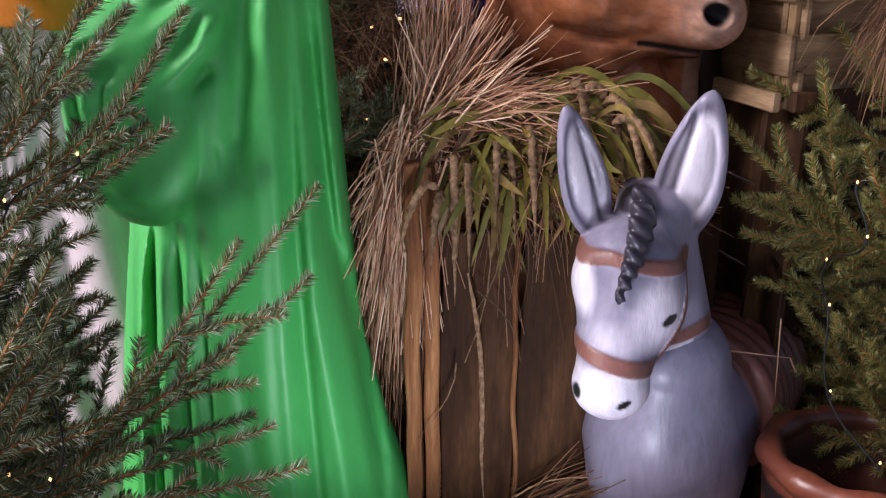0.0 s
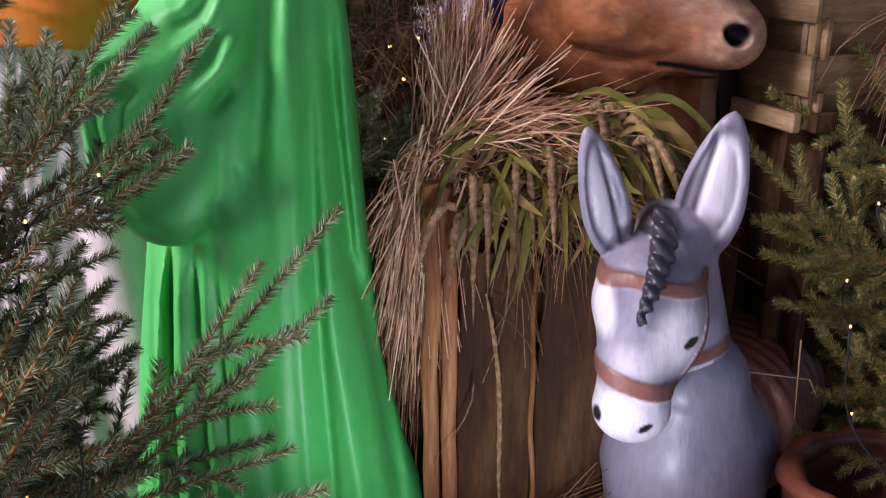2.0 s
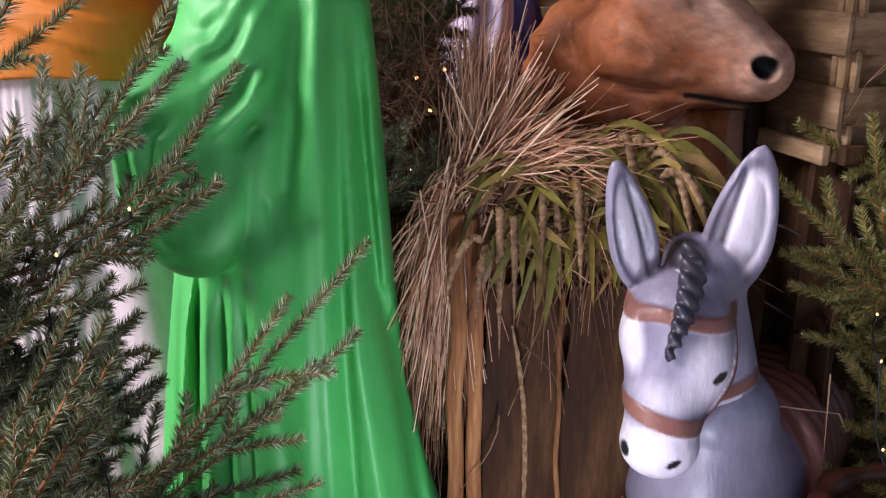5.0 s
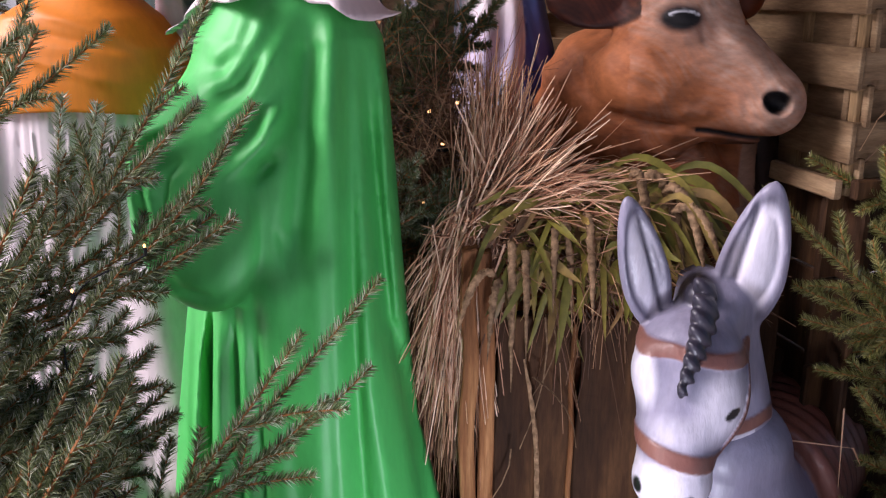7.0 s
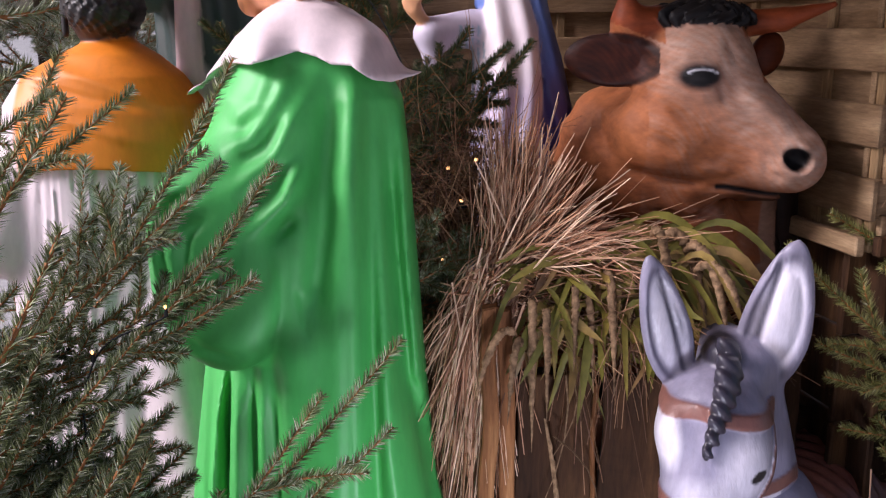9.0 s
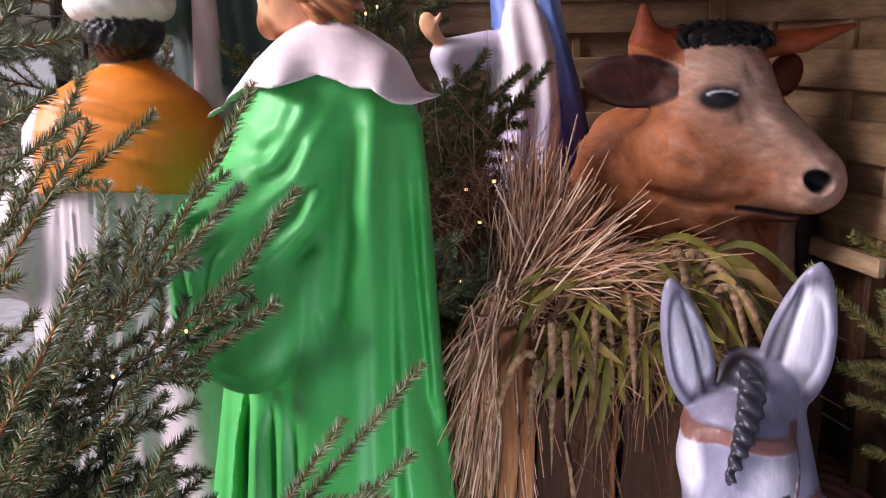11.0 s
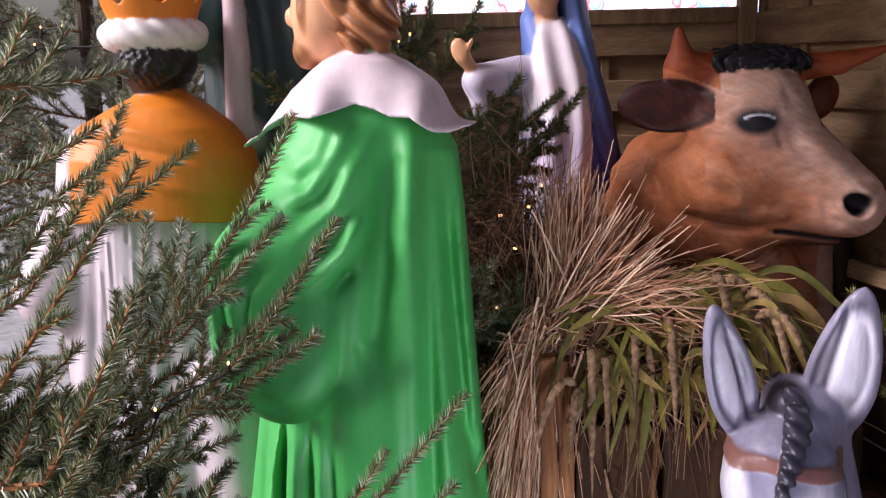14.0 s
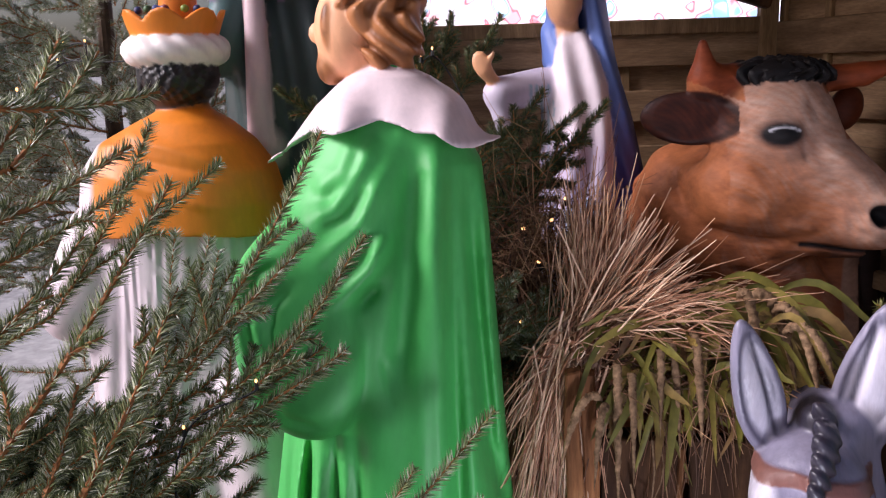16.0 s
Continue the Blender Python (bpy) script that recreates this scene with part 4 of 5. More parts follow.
# boughs: where each starts and where its tip is
LOW = [
    (-0.72, 1.50, 0.27, -0.227, 1.640, 0.812),
    (-0.62, 1.50, 0.39, -0.369, 1.600, 0.718),
    (-0.68, 1.50, 0.29, -0.248, 1.650, 0.635),
    (-0.55, 1.52, 0.42, -0.329, 1.620, 0.580),
    (-0.71, 1.55, 0.31, -0.364, 1.600, 0.364),
    (-0.62, 1.50, 0.28, -0.317, 1.550, 0.368),
    (-0.55, 1.45, 0.27, -0.252, 1.500, 0.313),
    (-0.92, 1.60, 0.40, -0.645, 1.600, 0.522),
    (-0.92, 1.65, 0.52, -0.651, 1.650, 0.591),
    (-0.96, 1.65, 0.45, -0.698, 1.700, 0.633),
    (-0.93, 1.65, 0.62, -0.666, 1.700, 0.705),
    (-0.89, 1.55, 0.31, -0.679, 1.550, 0.430),
    (-0.90, 1.50, 0.23, -0.555, 1.500, 0.352),
    (-0.78, 1.40, 0.44, -0.646, 1.450, 0.548),
]
HIGH = [
    (-0.89, 1.60, 0.70, -0.501, 1.690, 0.903),
    (-0.78, 1.62, 0.80, -0.457, 1.700, 1.123),
    (-0.77, 1.62, 0.76, -0.479, 1.680, 1.092),
    (-0.80, 1.66, 0.86, -0.562, 1.720, 1.125),
    (-0.79, 1.68, 0.89, -0.730, 1.700, 1.097),
    (-0.87, 1.68, 0.80, -0.698, 1.720, 1.032),
    (-0.78, 1.62, 0.89, -0.537, 1.740, 1.308),
    (-0.82, 1.62, 0.89, -0.557, 1.690, 1.122),
    (-0.93, 1.60, 0.71, -0.495, 1.660, 0.919),
    (-0.92, 1.60, 0.74, -0.537, 1.680, 0.920),
    (-0.84, 1.68, 0.89, -0.817, 1.720, 1.132),
    (-0.81, 1.68, 0.88, -0.753, 1.720, 1.116),
    (-1.09, 1.68, 0.98, -0.743, 1.790, 1.250),
    (-1.10, 1.55, 1.09, -0.829, 1.660, 1.257),
    (-1.05, 1.68, 0.98, -0.862, 1.760, 1.330),
]
NEAR = [
    (-0.92, 1.22, 0.88, -0.679, 1.360, 1.267),
    (-0.79, 1.20, 0.84, -0.676, 1.300, 1.088),
    (-0.85, 1.22, 0.83, -0.809, 1.280, 0.986),
    (-0.92, 1.30, 1.38, -0.720, 1.450, 1.391),
    (-0.99, 1.35, 1.19, -0.794, 1.500, 1.307),
    (-0.94, 1.30, 1.27, -0.864, 1.450, 1.481),
    (-0.91, 1.35, 1.29, -0.832, 1.500, 1.456),
    (-0.98, 1.30, 1.01, -0.861, 1.450, 1.170),
]
RIGHT = [
    (1.129, 2.05, 0.451, 0.578, 2.050, 0.897),
    (1.060, 2.02, 0.560, 0.656, 2.030, 0.683),
    (1.132, 1.98, 0.109, 0.800, 1.980, 0.458),
    (1.190, 1.95, 0.070, 0.785, 1.960, 0.180),
    (0.940, 2.08, 0.560, 0.845, 2.100, 0.980),
    (1.076, 2.10, 0.762, 0.690, 2.120, 0.955),
    (1.214, 1.95, -0.05, 0.892, 1.960, 0.029),
    (1.081, 2.06, 0.423, 0.745, 2.080, 0.458),
    (1.065, 2.08, 0.521, 0.706, 2.100, 0.576),
    (1.10, 2.00, 0.50, 0.930, 2.020, 0.800),
    (1.16, 1.92, 0.22, 0.905, 1.960, 0.390),
    (1.18, 1.90, 0.00, 0.960, 1.930, 0.250),
    (1.12, 2.14, 0.80, 0.890, 2.150, 1.050),
]
MID = [
    (-0.274, 2.28, 1.18, -0.117, 2.250, 1.361),
    (-0.290, 2.28, 1.13, -0.023, 2.250, 1.325),
    (-0.241, 2.28, 1.086, 0.029, 2.250, 1.332),
    (-0.200, 2.28, 1.06, -0.022, 2.260, 1.258),
    (-0.290, 2.28, 1.19, -0.160, 2.250, 1.297),
    (-0.300, 2.30, 1.06, -0.150, 2.250, 1.126),
    (-0.260, 2.28, 1.06, -0.085, 2.230, 1.205),
    (-0.58, 2.30, 1.27, -0.758, 2.280, 1.380),
    (-0.35, 2.55, 1.33, -0.221, 2.600, 1.551),
    (-0.39, 2.50, 1.37, -0.349, 2.550, 1.559),
    (-0.44, 2.50, 1.30, -0.423, 2.500, 1.629),
    (-0.250, 2.14, 0.775, -0.033, 2.120, 0.942),
    (-0.270, 2.16, 0.800, -0.170, 2.120, 0.770),
    (-0.260, 2.16, 0.860, -0.181, 2.120, 0.954),
    (-0.250, 2.20, 0.820, -0.150, 2.140, 0.880),
    (-0.240, 2.20, 0.740, -0.120, 2.140, 0.800),
]


# ---- crate behind the donkey ----
crate = thing("crate", "tall crate of rough dark planks, split posts in front", "crate", (0, 0, 0))


def plank(name, x0, x1, y, z0, z1, thick, mat, seed, lean=0.0):
    bm = board(x1 - x0, thick, z1 - z0, 0.004, 22, 0.012, seed)
    for v in bm.verts:
        if v.co.z > (z1 - z0) * 0.49:
            v.co.z += 0.010 * noise.noise(Vector((v.co.x * 30, seed * 5.0, 0)))
    ob = part(name, bm, mat, crate)
    ob.location = ((x0 + x1) / 2, y, (z0 + z1) / 2)
    ob.rotation_euler = (0, lean, 0)
    return ob


plank("post", -0.088, -0.052, 1.985, GROUND, 0.775, 0.045, POST, 1, radians(0.4))
plank("post", -0.045, -0.010, 2.000, GROUND, 0.765, 0.040, POST, 2, radians(-0.5))
plank("plank", -0.006, 0.170, 2.030, GROUND, 0.60, 0.022, CRATE, 3)
plank("edge_strip", 0.168, 0.180, 2.015, GROUND, 0.585, 0.030, POST, 4, radians(-0.5))
plank("plank", 0.184, 0.345, 2.025, GROUND, 0.60, 0.024, CRATE, 5)
plank("plank", 0.350, 0.520, 2.045, GROUND, 0.58, 0.024, CRATE, 6)
plank("plank", 0.525, 0.70, 2.24, GROUND, 0.56, 0.024, CRATE, 7)
for i in range(3):
    s = plank("side_plank", -0.062, 0.062, 0, GROUND, 0.60 - 0.02 * i, 0.022, CRATE, 8 + i)
    s.location, s.rotation_euler = (-0.06, 2.08 + 0.13 * i, (GROUND + 0.6) / 2), (0, 0, radians(90))
plank("lid", 0.0, 0.52, 2.16, 0.50, 0.52, 0.25, CRATE, 12)
stool = thing("box", "low dark wooden box in the shade behind the donkey", "box")
bx = part("panel", board(0.34, 0.03, 0.62, 0.004, 6, 0.003), CRATE, stool)
bx.location = (0.78, 2.36, 0.06)
part("cap", board(0.36, 0.16, 0.03, 0.004), CRATE, stool).location = (0.78, 2.42, 0.385)

# ---- straw ----
rng = np.random.default_rng(7)


def stalks(starts, ends, bend, width, segs=4):
    """Thin three-sided stems from starts to ends, bent on the way."""
    starts, ends = np.asarray(starts, float), np.asarray(ends, float)
    n = len(starts)
    t = np.linspace(0, 1, segs + 1)
    mid = (starts + ends) / 2 + bend
    c = ((1 - t) ** 2)[None, :, None] * starts[:, None] + (2 * t * (1 - t))[None, :, None] * mid[:, None] + (t ** 2)[None, :, None] * ends[:, None]
    d = ends - starts
    d /= np.linalg.norm(d, axis=1)[:, None] + 1e-9
    u = np.cross(d, rng.normal(size=(n, 3)))
    u /= np.linalg.norm(u, axis=1)[:, None] + 1e-9
    v = np.cross(d, u)
    w = (np.broadcast_to(width, (n,)) / 2)[:, None, None] * (1 - 0.55 * t)[None, :, None]
    rings = [c + w * (u * math.cos(a) + v * math.sin(a))[:, None] for a in (0, 2.094, 4.189)]
    pts = np.stack(rings, 2).reshape(-1, 3)
    base = (np.arange(n) * (segs + 1) * 3)[:, None, None]
    k = (np.arange(segs) * 3)[None, :, None]
    faces = [base + k + np.array([j, (j + 1) % 3, (j + 1) % 3 + 3, j + 3]) for j in range(3)]
    return pts, np.concatenate([f.reshape(-1, 4) for f in faces])


def straw_part(name, parent, starts, ends, bend, width, mat, label=""):
    p, f = stalks(starts, ends, bend, width)
    ob = mesh_ob(name, p, f, mat, parent, label)
    ob["kind"] = "stuff"
    return ob


def spray(n, centre, spread):
    return np.array(centre) + rng.normal(size=(n, 3)) * np.array(spread)


sheaf = thing("straw_sheaf", "bundled sheaf of dry wheat straw leaning on the crate", "straw")
n = 420
s = spray(n, (-0.035, 2.09, 0.83), (0.030, 0.028, 0.03))
f = rng.uniform(-0.40, 1.0, n)
e = np.c_[-0.02 + 0.10 * f + rng.normal(size=n) * 0.035, 2.13 + rng.normal(size=n) * 0.06, 1.10 - 0.06 * np.abs(f) + rng.normal(size=n) * 0.055]
straw_part("ear_tuft", sheaf, s, e, rng.normal(size=(n, 3)) * 0.012, rng.uniform(0.003, 0.006, n), STRAW)
n = 160
s = spray(n, (-0.02, 2.07, 0.84), (0.03, 0.03, 0.02))
ang = rng.uniform(0.15, 1.1, n)
ln = rng.uniform(0.12, 0.30, n)
e = s + np.c_[np.cos(ang) * ln, rng.normal(size=n) * 0.05 - 0.02, np.sin(ang) * ln]
straw_part("loose_straw", sheaf, s, e, rng.normal(size=(n, 3)) * 0.012, rng.uniform(0.003, 0.006, n), STRAW)
n = 620
s = spray(n, (-0.055, 2.055, 0.81), (0.028, 0.025, 0.025))
f = rng.uniform(0, 1, n) ** 0.8
e = np.c_[-0.215 + 0.17 * f + rng.normal(size=n) * 0.03, 2.05 - 0.03 * f + rng.normal(size=n) * 0.03, 0.52 - 0.16 * f + rng.normal(size=n) * 0.09]
straw_part("skirt", sheaf, s, e, np.c_[-0.02 + rng.normal(size=n) * 0.012, -0.02 + rng.normal(size=n) * 0.01, 0.04 + rng.normal(size=n) * 0.01], rng.uniform(0.003, 0.006, n), STRAW)
n = 260
s = spray(n, (-0.13, 2.10, 0.60), (0.045, 0.03, 0.08))
e = s + np.c_[rng.normal(size=n) * 0.03 - 0.01, rng.normal(size=n) * 0.02, -0.35 + rng.normal(size=n) * 0.15]
straw_part("under_straw", sheaf, s, e, rng.normal(size=(n, 3)) * 0.02, rng.uniform(0.002, 0.004, n), HAY)
n = 60
s = spray(n, (-0.04, 2.03, 0.80), (0.05, 0.01, 0.02))
e = s + np.c_[rng.normal(size=n) * 0.05, -0.02 + rng.normal(size=n) * 0.02, rng.normal(size=n) * 0.03]
straw_part("tie", sheaf, s, e, rng.normal(size=(n, 3)) * 0.03, rng.uniform(0.003, 0.006, n), STRAW)

bed = thing("hay_heap", "heap of dry grass and stems on top of the crate", "hay")
n = 900
s = np.c_[rng.uniform(-0.04, 0.48, n), rng.uniform(2.0, 2.26, n), np.zeros(n)]
s[:, 2] = 0.62 + 0.25 * np.exp(-((s[:, 0] - 0.10) / 0.22) ** 2) * rng.uniform(0, 1.0, n) + 0.05 * rng.uniform(size=n)
ang = rng.uniform(-0.9, 0.9, n)
ln = rng.uniform(0.06, 0.22, n)
e = s + np.c_[np.cos(ang) * ln, rng.normal(size=n) * 0.06 - 0.02, np.sin(ang) * ln * 0.6]
straw_part("hay", bed, s, e, np.c_[rng.normal(size=(n, 2)) * 0.02, 0.03 + rng.normal(size=n) * 0.02], rng.uniform(0.002, 0.005, n), HAY)
n = 240
s = spray(n, (0.10, 2.06, 0.88), (0.07, 0.04, 0.02))
ang = rng.uniform(-0.5, 0.45, n)
ln = rng.uniform(0.08, 0.24, n)
e = s + np.c_[np.cos(ang) * ln, rng.normal(size=n) * 0.05, np.sin(ang) * ln]
straw_part("top_hay", bed, s, e, np.c_[rng.normal(size=(n, 2)) * 0.01, 0.02 + rng.normal(size=n) * 0.01], rng.uniform(0.0025, 0.005, n), STRAW)
n = 100
s = spray(n, (0.20, 2.03, 0.72), (0.10, 0.03, 0.06))
e = s + np.c_[rng.normal(size=n) * 0.06, rng.normal(size=n) * 0.03 - 0.02, -0.12 - rng.uniform(0, 0.15, n)]
straw_part("hanging_hay", bed, s, e, np.c_[rng.normal(size=(n, 2)) * 0.02, 0.05 + rng.normal(size=n) * 0.02], rng.uniform(0.002, 0.004, n), HAY)

floor_straw = tagged(thing("floor_straw", "loose straw lying on the earth around the crate", "straw"), kind="stuff")
n = 900
s = np.c_[rng.uniform(-0.3, 0.75, n), rng.uniform(1.75, 2.3, n), GROUND + rng.uniform(0, 0.05, n)]
ang = rng.uniform(0, math.tau, n)
e = s + np.c_[np.cos(ang) * 0.18, np.sin(ang) * 0.18, rng.normal(size=n) * 0.02]
straw_part("straw", floor_straw, s, e, rng.normal(size=(n, 3)) * 0.02, rng.uniform(0.003, 0.006, n), STRAW)
n = 130
s = spray(n, (0.19, 1.93, -0.10), (0.02, 0.03, 0.025))
e = s + np.c_[0.22 + rng.normal(size=n) * 0.06, rng.normal(size=n) * 0.05, 0.10 + rng.normal(size=n) * 0.03]
straw_part("straw_tuft", floor_straw, s, e, np.c_[rng.normal(size=(n, 2)) * 0.01, 0.02 + rng.normal(size=n) * 0.01], rng.uniform(0.003, 0.006, n), HAY)

one = thing("straw_stalk", "single bent straw stalk caught on the donkey's back", "straw")
p, fc = stalks([(0.655, 1.98, 0.325), (0.83, 2.02, 0.285), (0.785, 1.99, 0.40)], [(0.83, 2.02, 0.285), (0.85, 2.02, 0.245), (0.79, 1.98, 0.20)], 0.0, 0.0045)
mesh_ob("stalk", p, fc, STRAW, one)
tuft = thing("grass_bundle", "hanging bundle of dry grass against the side fence", "grass")
n = 150
s = spray(n, (1.02, 2.02, 1.14), (0.02, 0.03, 0.02))
e = s + np.c_[-0.06 + rng.normal(size=n) * 0.06, rng.normal(size=n) * 0.05, -0.16 + rng.normal(size=n) * 0.07]
straw_part("dry_grass", tuft, s, e, np.c_[-0.03 + rng.normal(size=n) * 0.02, rng.normal(size=n) * 0.02, 0.05 + rng.normal(size=n) * 0.02], 0.003, HAY)

# ---- strap-leaved plant with hanging seed spikes ----
plant = thing("amaranth_bunch", "bunch of yellowing strap leaves with drooping seed spikes", "plant")


def ribbon(path, width, fold=0.25):
    """A leaf blade along a path, folded on its midrib, pointed at both ends."""
    path = np.asarray(path, float)
    k = len(path)
    d = np.gradient(path, axis=0)
    d /= np.linalg.norm(d, axis=1)[:, None]
    side = np.cross(d, (0.25, -1.0, 0.2))
    side /= np.linalg.norm(side, axis=1)[:, None]
    up = np.cross(side, d)
    t = np.linspace(0, 1, k)
    w = width * np.sin(np.pi * np.clip(t * 0.93 + 0.07, 0, 1)) ** 0.7 / 2
    pts = np.stack([path - side * w[:, None], path - up * (w * fold)[:, None], path + side * w[:, None]], 1).reshape(-1, 3)
    faces = [(3 * i + j, 3 * i + j + 1, 3 * i + j + 4, 3 * i + j + 3) for i in range(k - 1) for j in (0, 1)]
    low = [(3 * k + a, 3 * k + d2, 3 * k + c, 3 * k + b2) for a, b2, c, d2 in faces]
    return np.concatenate([pts, pts + up.repeat(3, 0) * 0.0008]), faces + low


def arc(a, out, drop, lift, k=9):
    """Springs from a, rises by lift and droops by drop while going out."""
    t = np.linspace(0, 1, k)
    return np.array(a) + t[:, None] * np.array((out[0], out[1], 0)) + np.outer(4 * lift * t * (1 - t) - drop * t ** 2, (0, 0, 1))


def tangle(a, out, rise, drop, curl, k=11):
    """A leaf's path: out and up at first, then down with a twist."""
    t = np.linspace(0, 1, k)
    bend = np.c_[np.sin(t * curl) * 0.02, np.cos(t * curl) * 0.012, 0 * t]
    return np.array(a) + t[:, None] * np.array(out) + np.c_[0 * t, 0 * t, rise * np.sin(np.pi * np.clip(t * 1.3, 0, 1)) - drop * t ** 1.7] + bend


for i in range(110):
    a = (rng.uniform(0.03, 0.36), rng.uniform(1.99, 2.08), rng.uniform(0.66, 0.90))
    ang = rng.uniform(-2.9, -0.2)
    ln = rng.uniform(0.06, 0.20)
    out = (math.cos(ang) * ln, -abs(math.sin(ang)) * ln * 0.5, rng.uniform(-0.03, 0.06))
    p, fc = ribbon(tangle(a, out, rng.uniform(0, 0.05), rng.uniform(0.02, 0.20), rng.uniform(-4, 4)), rng.uniform(0.010, 0.026))
    mesh_ob("leaf", p, fc, LEAF, plant, smooth=True)
for i in range(48):
    a = (rng.uniform(0.16, 0.34), 2.02 + 0.03 * rng.normal(), rng.uniform(0.84, 0.92))
    p, fc = ribbon(tangle(a, (rng.uniform(0.10, 0.30), rng.uniform(-0.08, 0.04), 0.02), rng.uniform(0.02, 0.06), rng.uniform(0.08, 0.24), rng.uniform(-3, 3)), rng.uniform(0.010, 0.024))
    mesh_ob("leaf", p, fc, LEAF, plant, smooth=True)


def spike_mesh(path, r):
    """A knobbly drooping seed head."""
    path = np.asarray(path, float)
    k, m = len(path), 7
    d = np.gradient(path, axis=0)
    d /= np.linalg.norm(d, axis=1)[:, None]
    u = np.cross(d, (0.0, 1.0, 0.1))
    u /= np.linalg.norm(u, axis=1)[:, None]
    v = np.cross(d, u)
    t = np.linspace(0, 1, k)
    rad = r * np.minimum(1, np.minimum(t * 6 + 0.3, (1.02 - t) * 3.0))
    pts = []
    for i in range(k):
        for j in range(m):
            a = j * math.tau / m + (i % 2) * 0.45
            q = rad[i] * (1 + 0.30 * ((i + j) % 2) + 0.18 * rng.normal())
            pts.append(path[i] + q * (u[i] * math.cos(a) + v[i] * math.sin(a)))
    faces = [(i * m + j, i * m + (j + 1) % m, (i + 1) * m + (j + 1) % m, (i + 1) * m + j) for i in range(k - 1) for j in range(m)]
    return np.array(pts), faces + [tuple(range(m))[::-1], tuple(range((k - 1) * m, k * m))]


SPIKES = [(0.115, 0.80, 0.0, 0.20, 0.008), (0.130, 0.82, 0.02, 0.24, 0.008), (0.178, 0.84, 0.012, 0.24, 0.009), (0.02, 0.78, 0.01, 0.34, 0.009), (0.05, 0.76, 0.02, 0.26, 0.008),
          (0.27, 0.93, 0.05, 0.22, 0.010), (0.30, 0.92, 0.10, 0.20, 0.011), (0.34, 0.90, 0.10, 0.25, 0.010), (0.0, 0.70, -0.02, 0.20, 0.008), (-0.01, 0.72, -0.10, 0.16, 0.008), (0.36, 0.86, 0.12, 0.16, 0.009)]
for x, z, dx, drop, r in SPIKES:
    p, fc = spike_mesh(arc((x, 1.97 + 0.02 * rng.normal(), z), (dx + 0.012 * rng.normal(), -0.03), drop * rng.uniform(0.8, 1.1), 0.035, 34), r * 0.92)
    mesh_ob("seed_spike", p, fc, SPIKE, plant, smooth=True)
p, fc = spike_mesh(np.c_[0.055 + 0.012 * np.sin(np.linspace(0, 5, 30)) + np.linspace(0, 0.06, 30), np.full(30, 1.965), np.linspace(0.52, -0.10, 30)], 0.005)
mesh_ob("seed_spike", p, fc, SPIKE, plant)
p, fc = stalks([(0.03, 1.96, 0.30), (0.10, 1.97, 0.62), (0.075, 1.96, 0.48), (0.12, 1.97, 0.60)], [(-0.06, 1.96, 0.10), (0.05, 1.96, 0.30), (0.18, 1.97, 0.30), (0.07, 1.965, 0.42)], np.array([(0.05, 0, 0.02)] * 4), 0.005)
mesh_ob("stem", p, fc, SPIKE, plant)


# ---- firs ----
def needles_on(path, rad, dens, length_n, r):
    """Stem tube and needles along a path; gives stem points and quads, needle points and triangles."""
    path = np.asarray(path, float)
    seg = np.linalg.norm(np.diff(path, axis=0), axis=1)
    cum = np.r_[0, np.cumsum(seg)]
    total = cum[-1]
    n = max(6, int(total * dens))
    s = np.sort(r.uniform(0, total, n))
    pos = np.stack([np.interp(s, cum, path[:, i]) for i in range(3)], 1)
    tan = np.gradient(path, axis=0)
    tan /= np.linalg.norm(tan, axis=1)[:, None] + 1e-9
    d = np.stack([np.interp(s, cum, tan[:, i]) for i in range(3)], 1)
    d /= np.linalg.norm(d, axis=1)[:, None]
    rnd = r.normal(size=(n, 3)) * np.array((1.0, 0.75, 1.0))
    rnd[:, 1] += 0.12
    rnd[:, 2] += 0.25
    u = rnd - (rnd * d).sum(1)[:, None] * d
    u /= np.linalg.norm(u, axis=1)[:, None] + 1e-9
    lean = r.uniform(0.72, 0.98, n)[:, None]
    way = d * (1.0 - 0.42 * lean) + u * lean * 0.85
    way /= np.linalg.norm(way, axis=1)[:, None]
    ln = length_n * r.uniform(0.75, 1.15, n)[:, None] * np.clip(0.55 + (total - s)[:, None] / 0.03, 0.55, 1)
    w = 0.055 * length_n
    x = np.cross(way, r.normal(size=(n, 3)))
    x /= np.linalg.norm(x, axis=1)[:, None] + 1e-9
    y = np.cross(way, x)
    b0 = pos + u * rad * 0.5
    pts = np.stack([b0 + x * w, b0 - x * w * 0.5 + y * w * 0.87, b0 - x * w * 0.5 - y * w * 0.87, b0 + way * ln], 1).reshape(-1, 3)
    k = (np.arange(n) * 4)[:, None]
    tri = np.concatenate([k + np.array(t) for t in ((0, 1, 3), (1, 2, 3), (2, 0, 3))])
    m = len(path)
    ref = np.array((0.31, 0.2, 0.93))
    a = np.cross(tan, ref)
    a /= np.linalg.norm(a, axis=1)[:, None] + 1e-9
    b2 = np.cross(tan, a)
    rr = rad * np.linspace(1.15, 0.55, m)[:, None]
    ring = np.stack([path + rr * (a * math.cos(q) + b2 * math.sin(q)) for q in (0, 1.257, 2.513, 3.77, 5.027)], 1).reshape(-1, 3)
    quads = np.concatenate([[(i * 5 + j, i * 5 + (j + 1) % 5, (i + 1) * 5 + (j + 1) % 5, (i + 1) * 5 + j) for j in range(5)] for i in range(m - 1)])
    return ring, quads, pts, tri


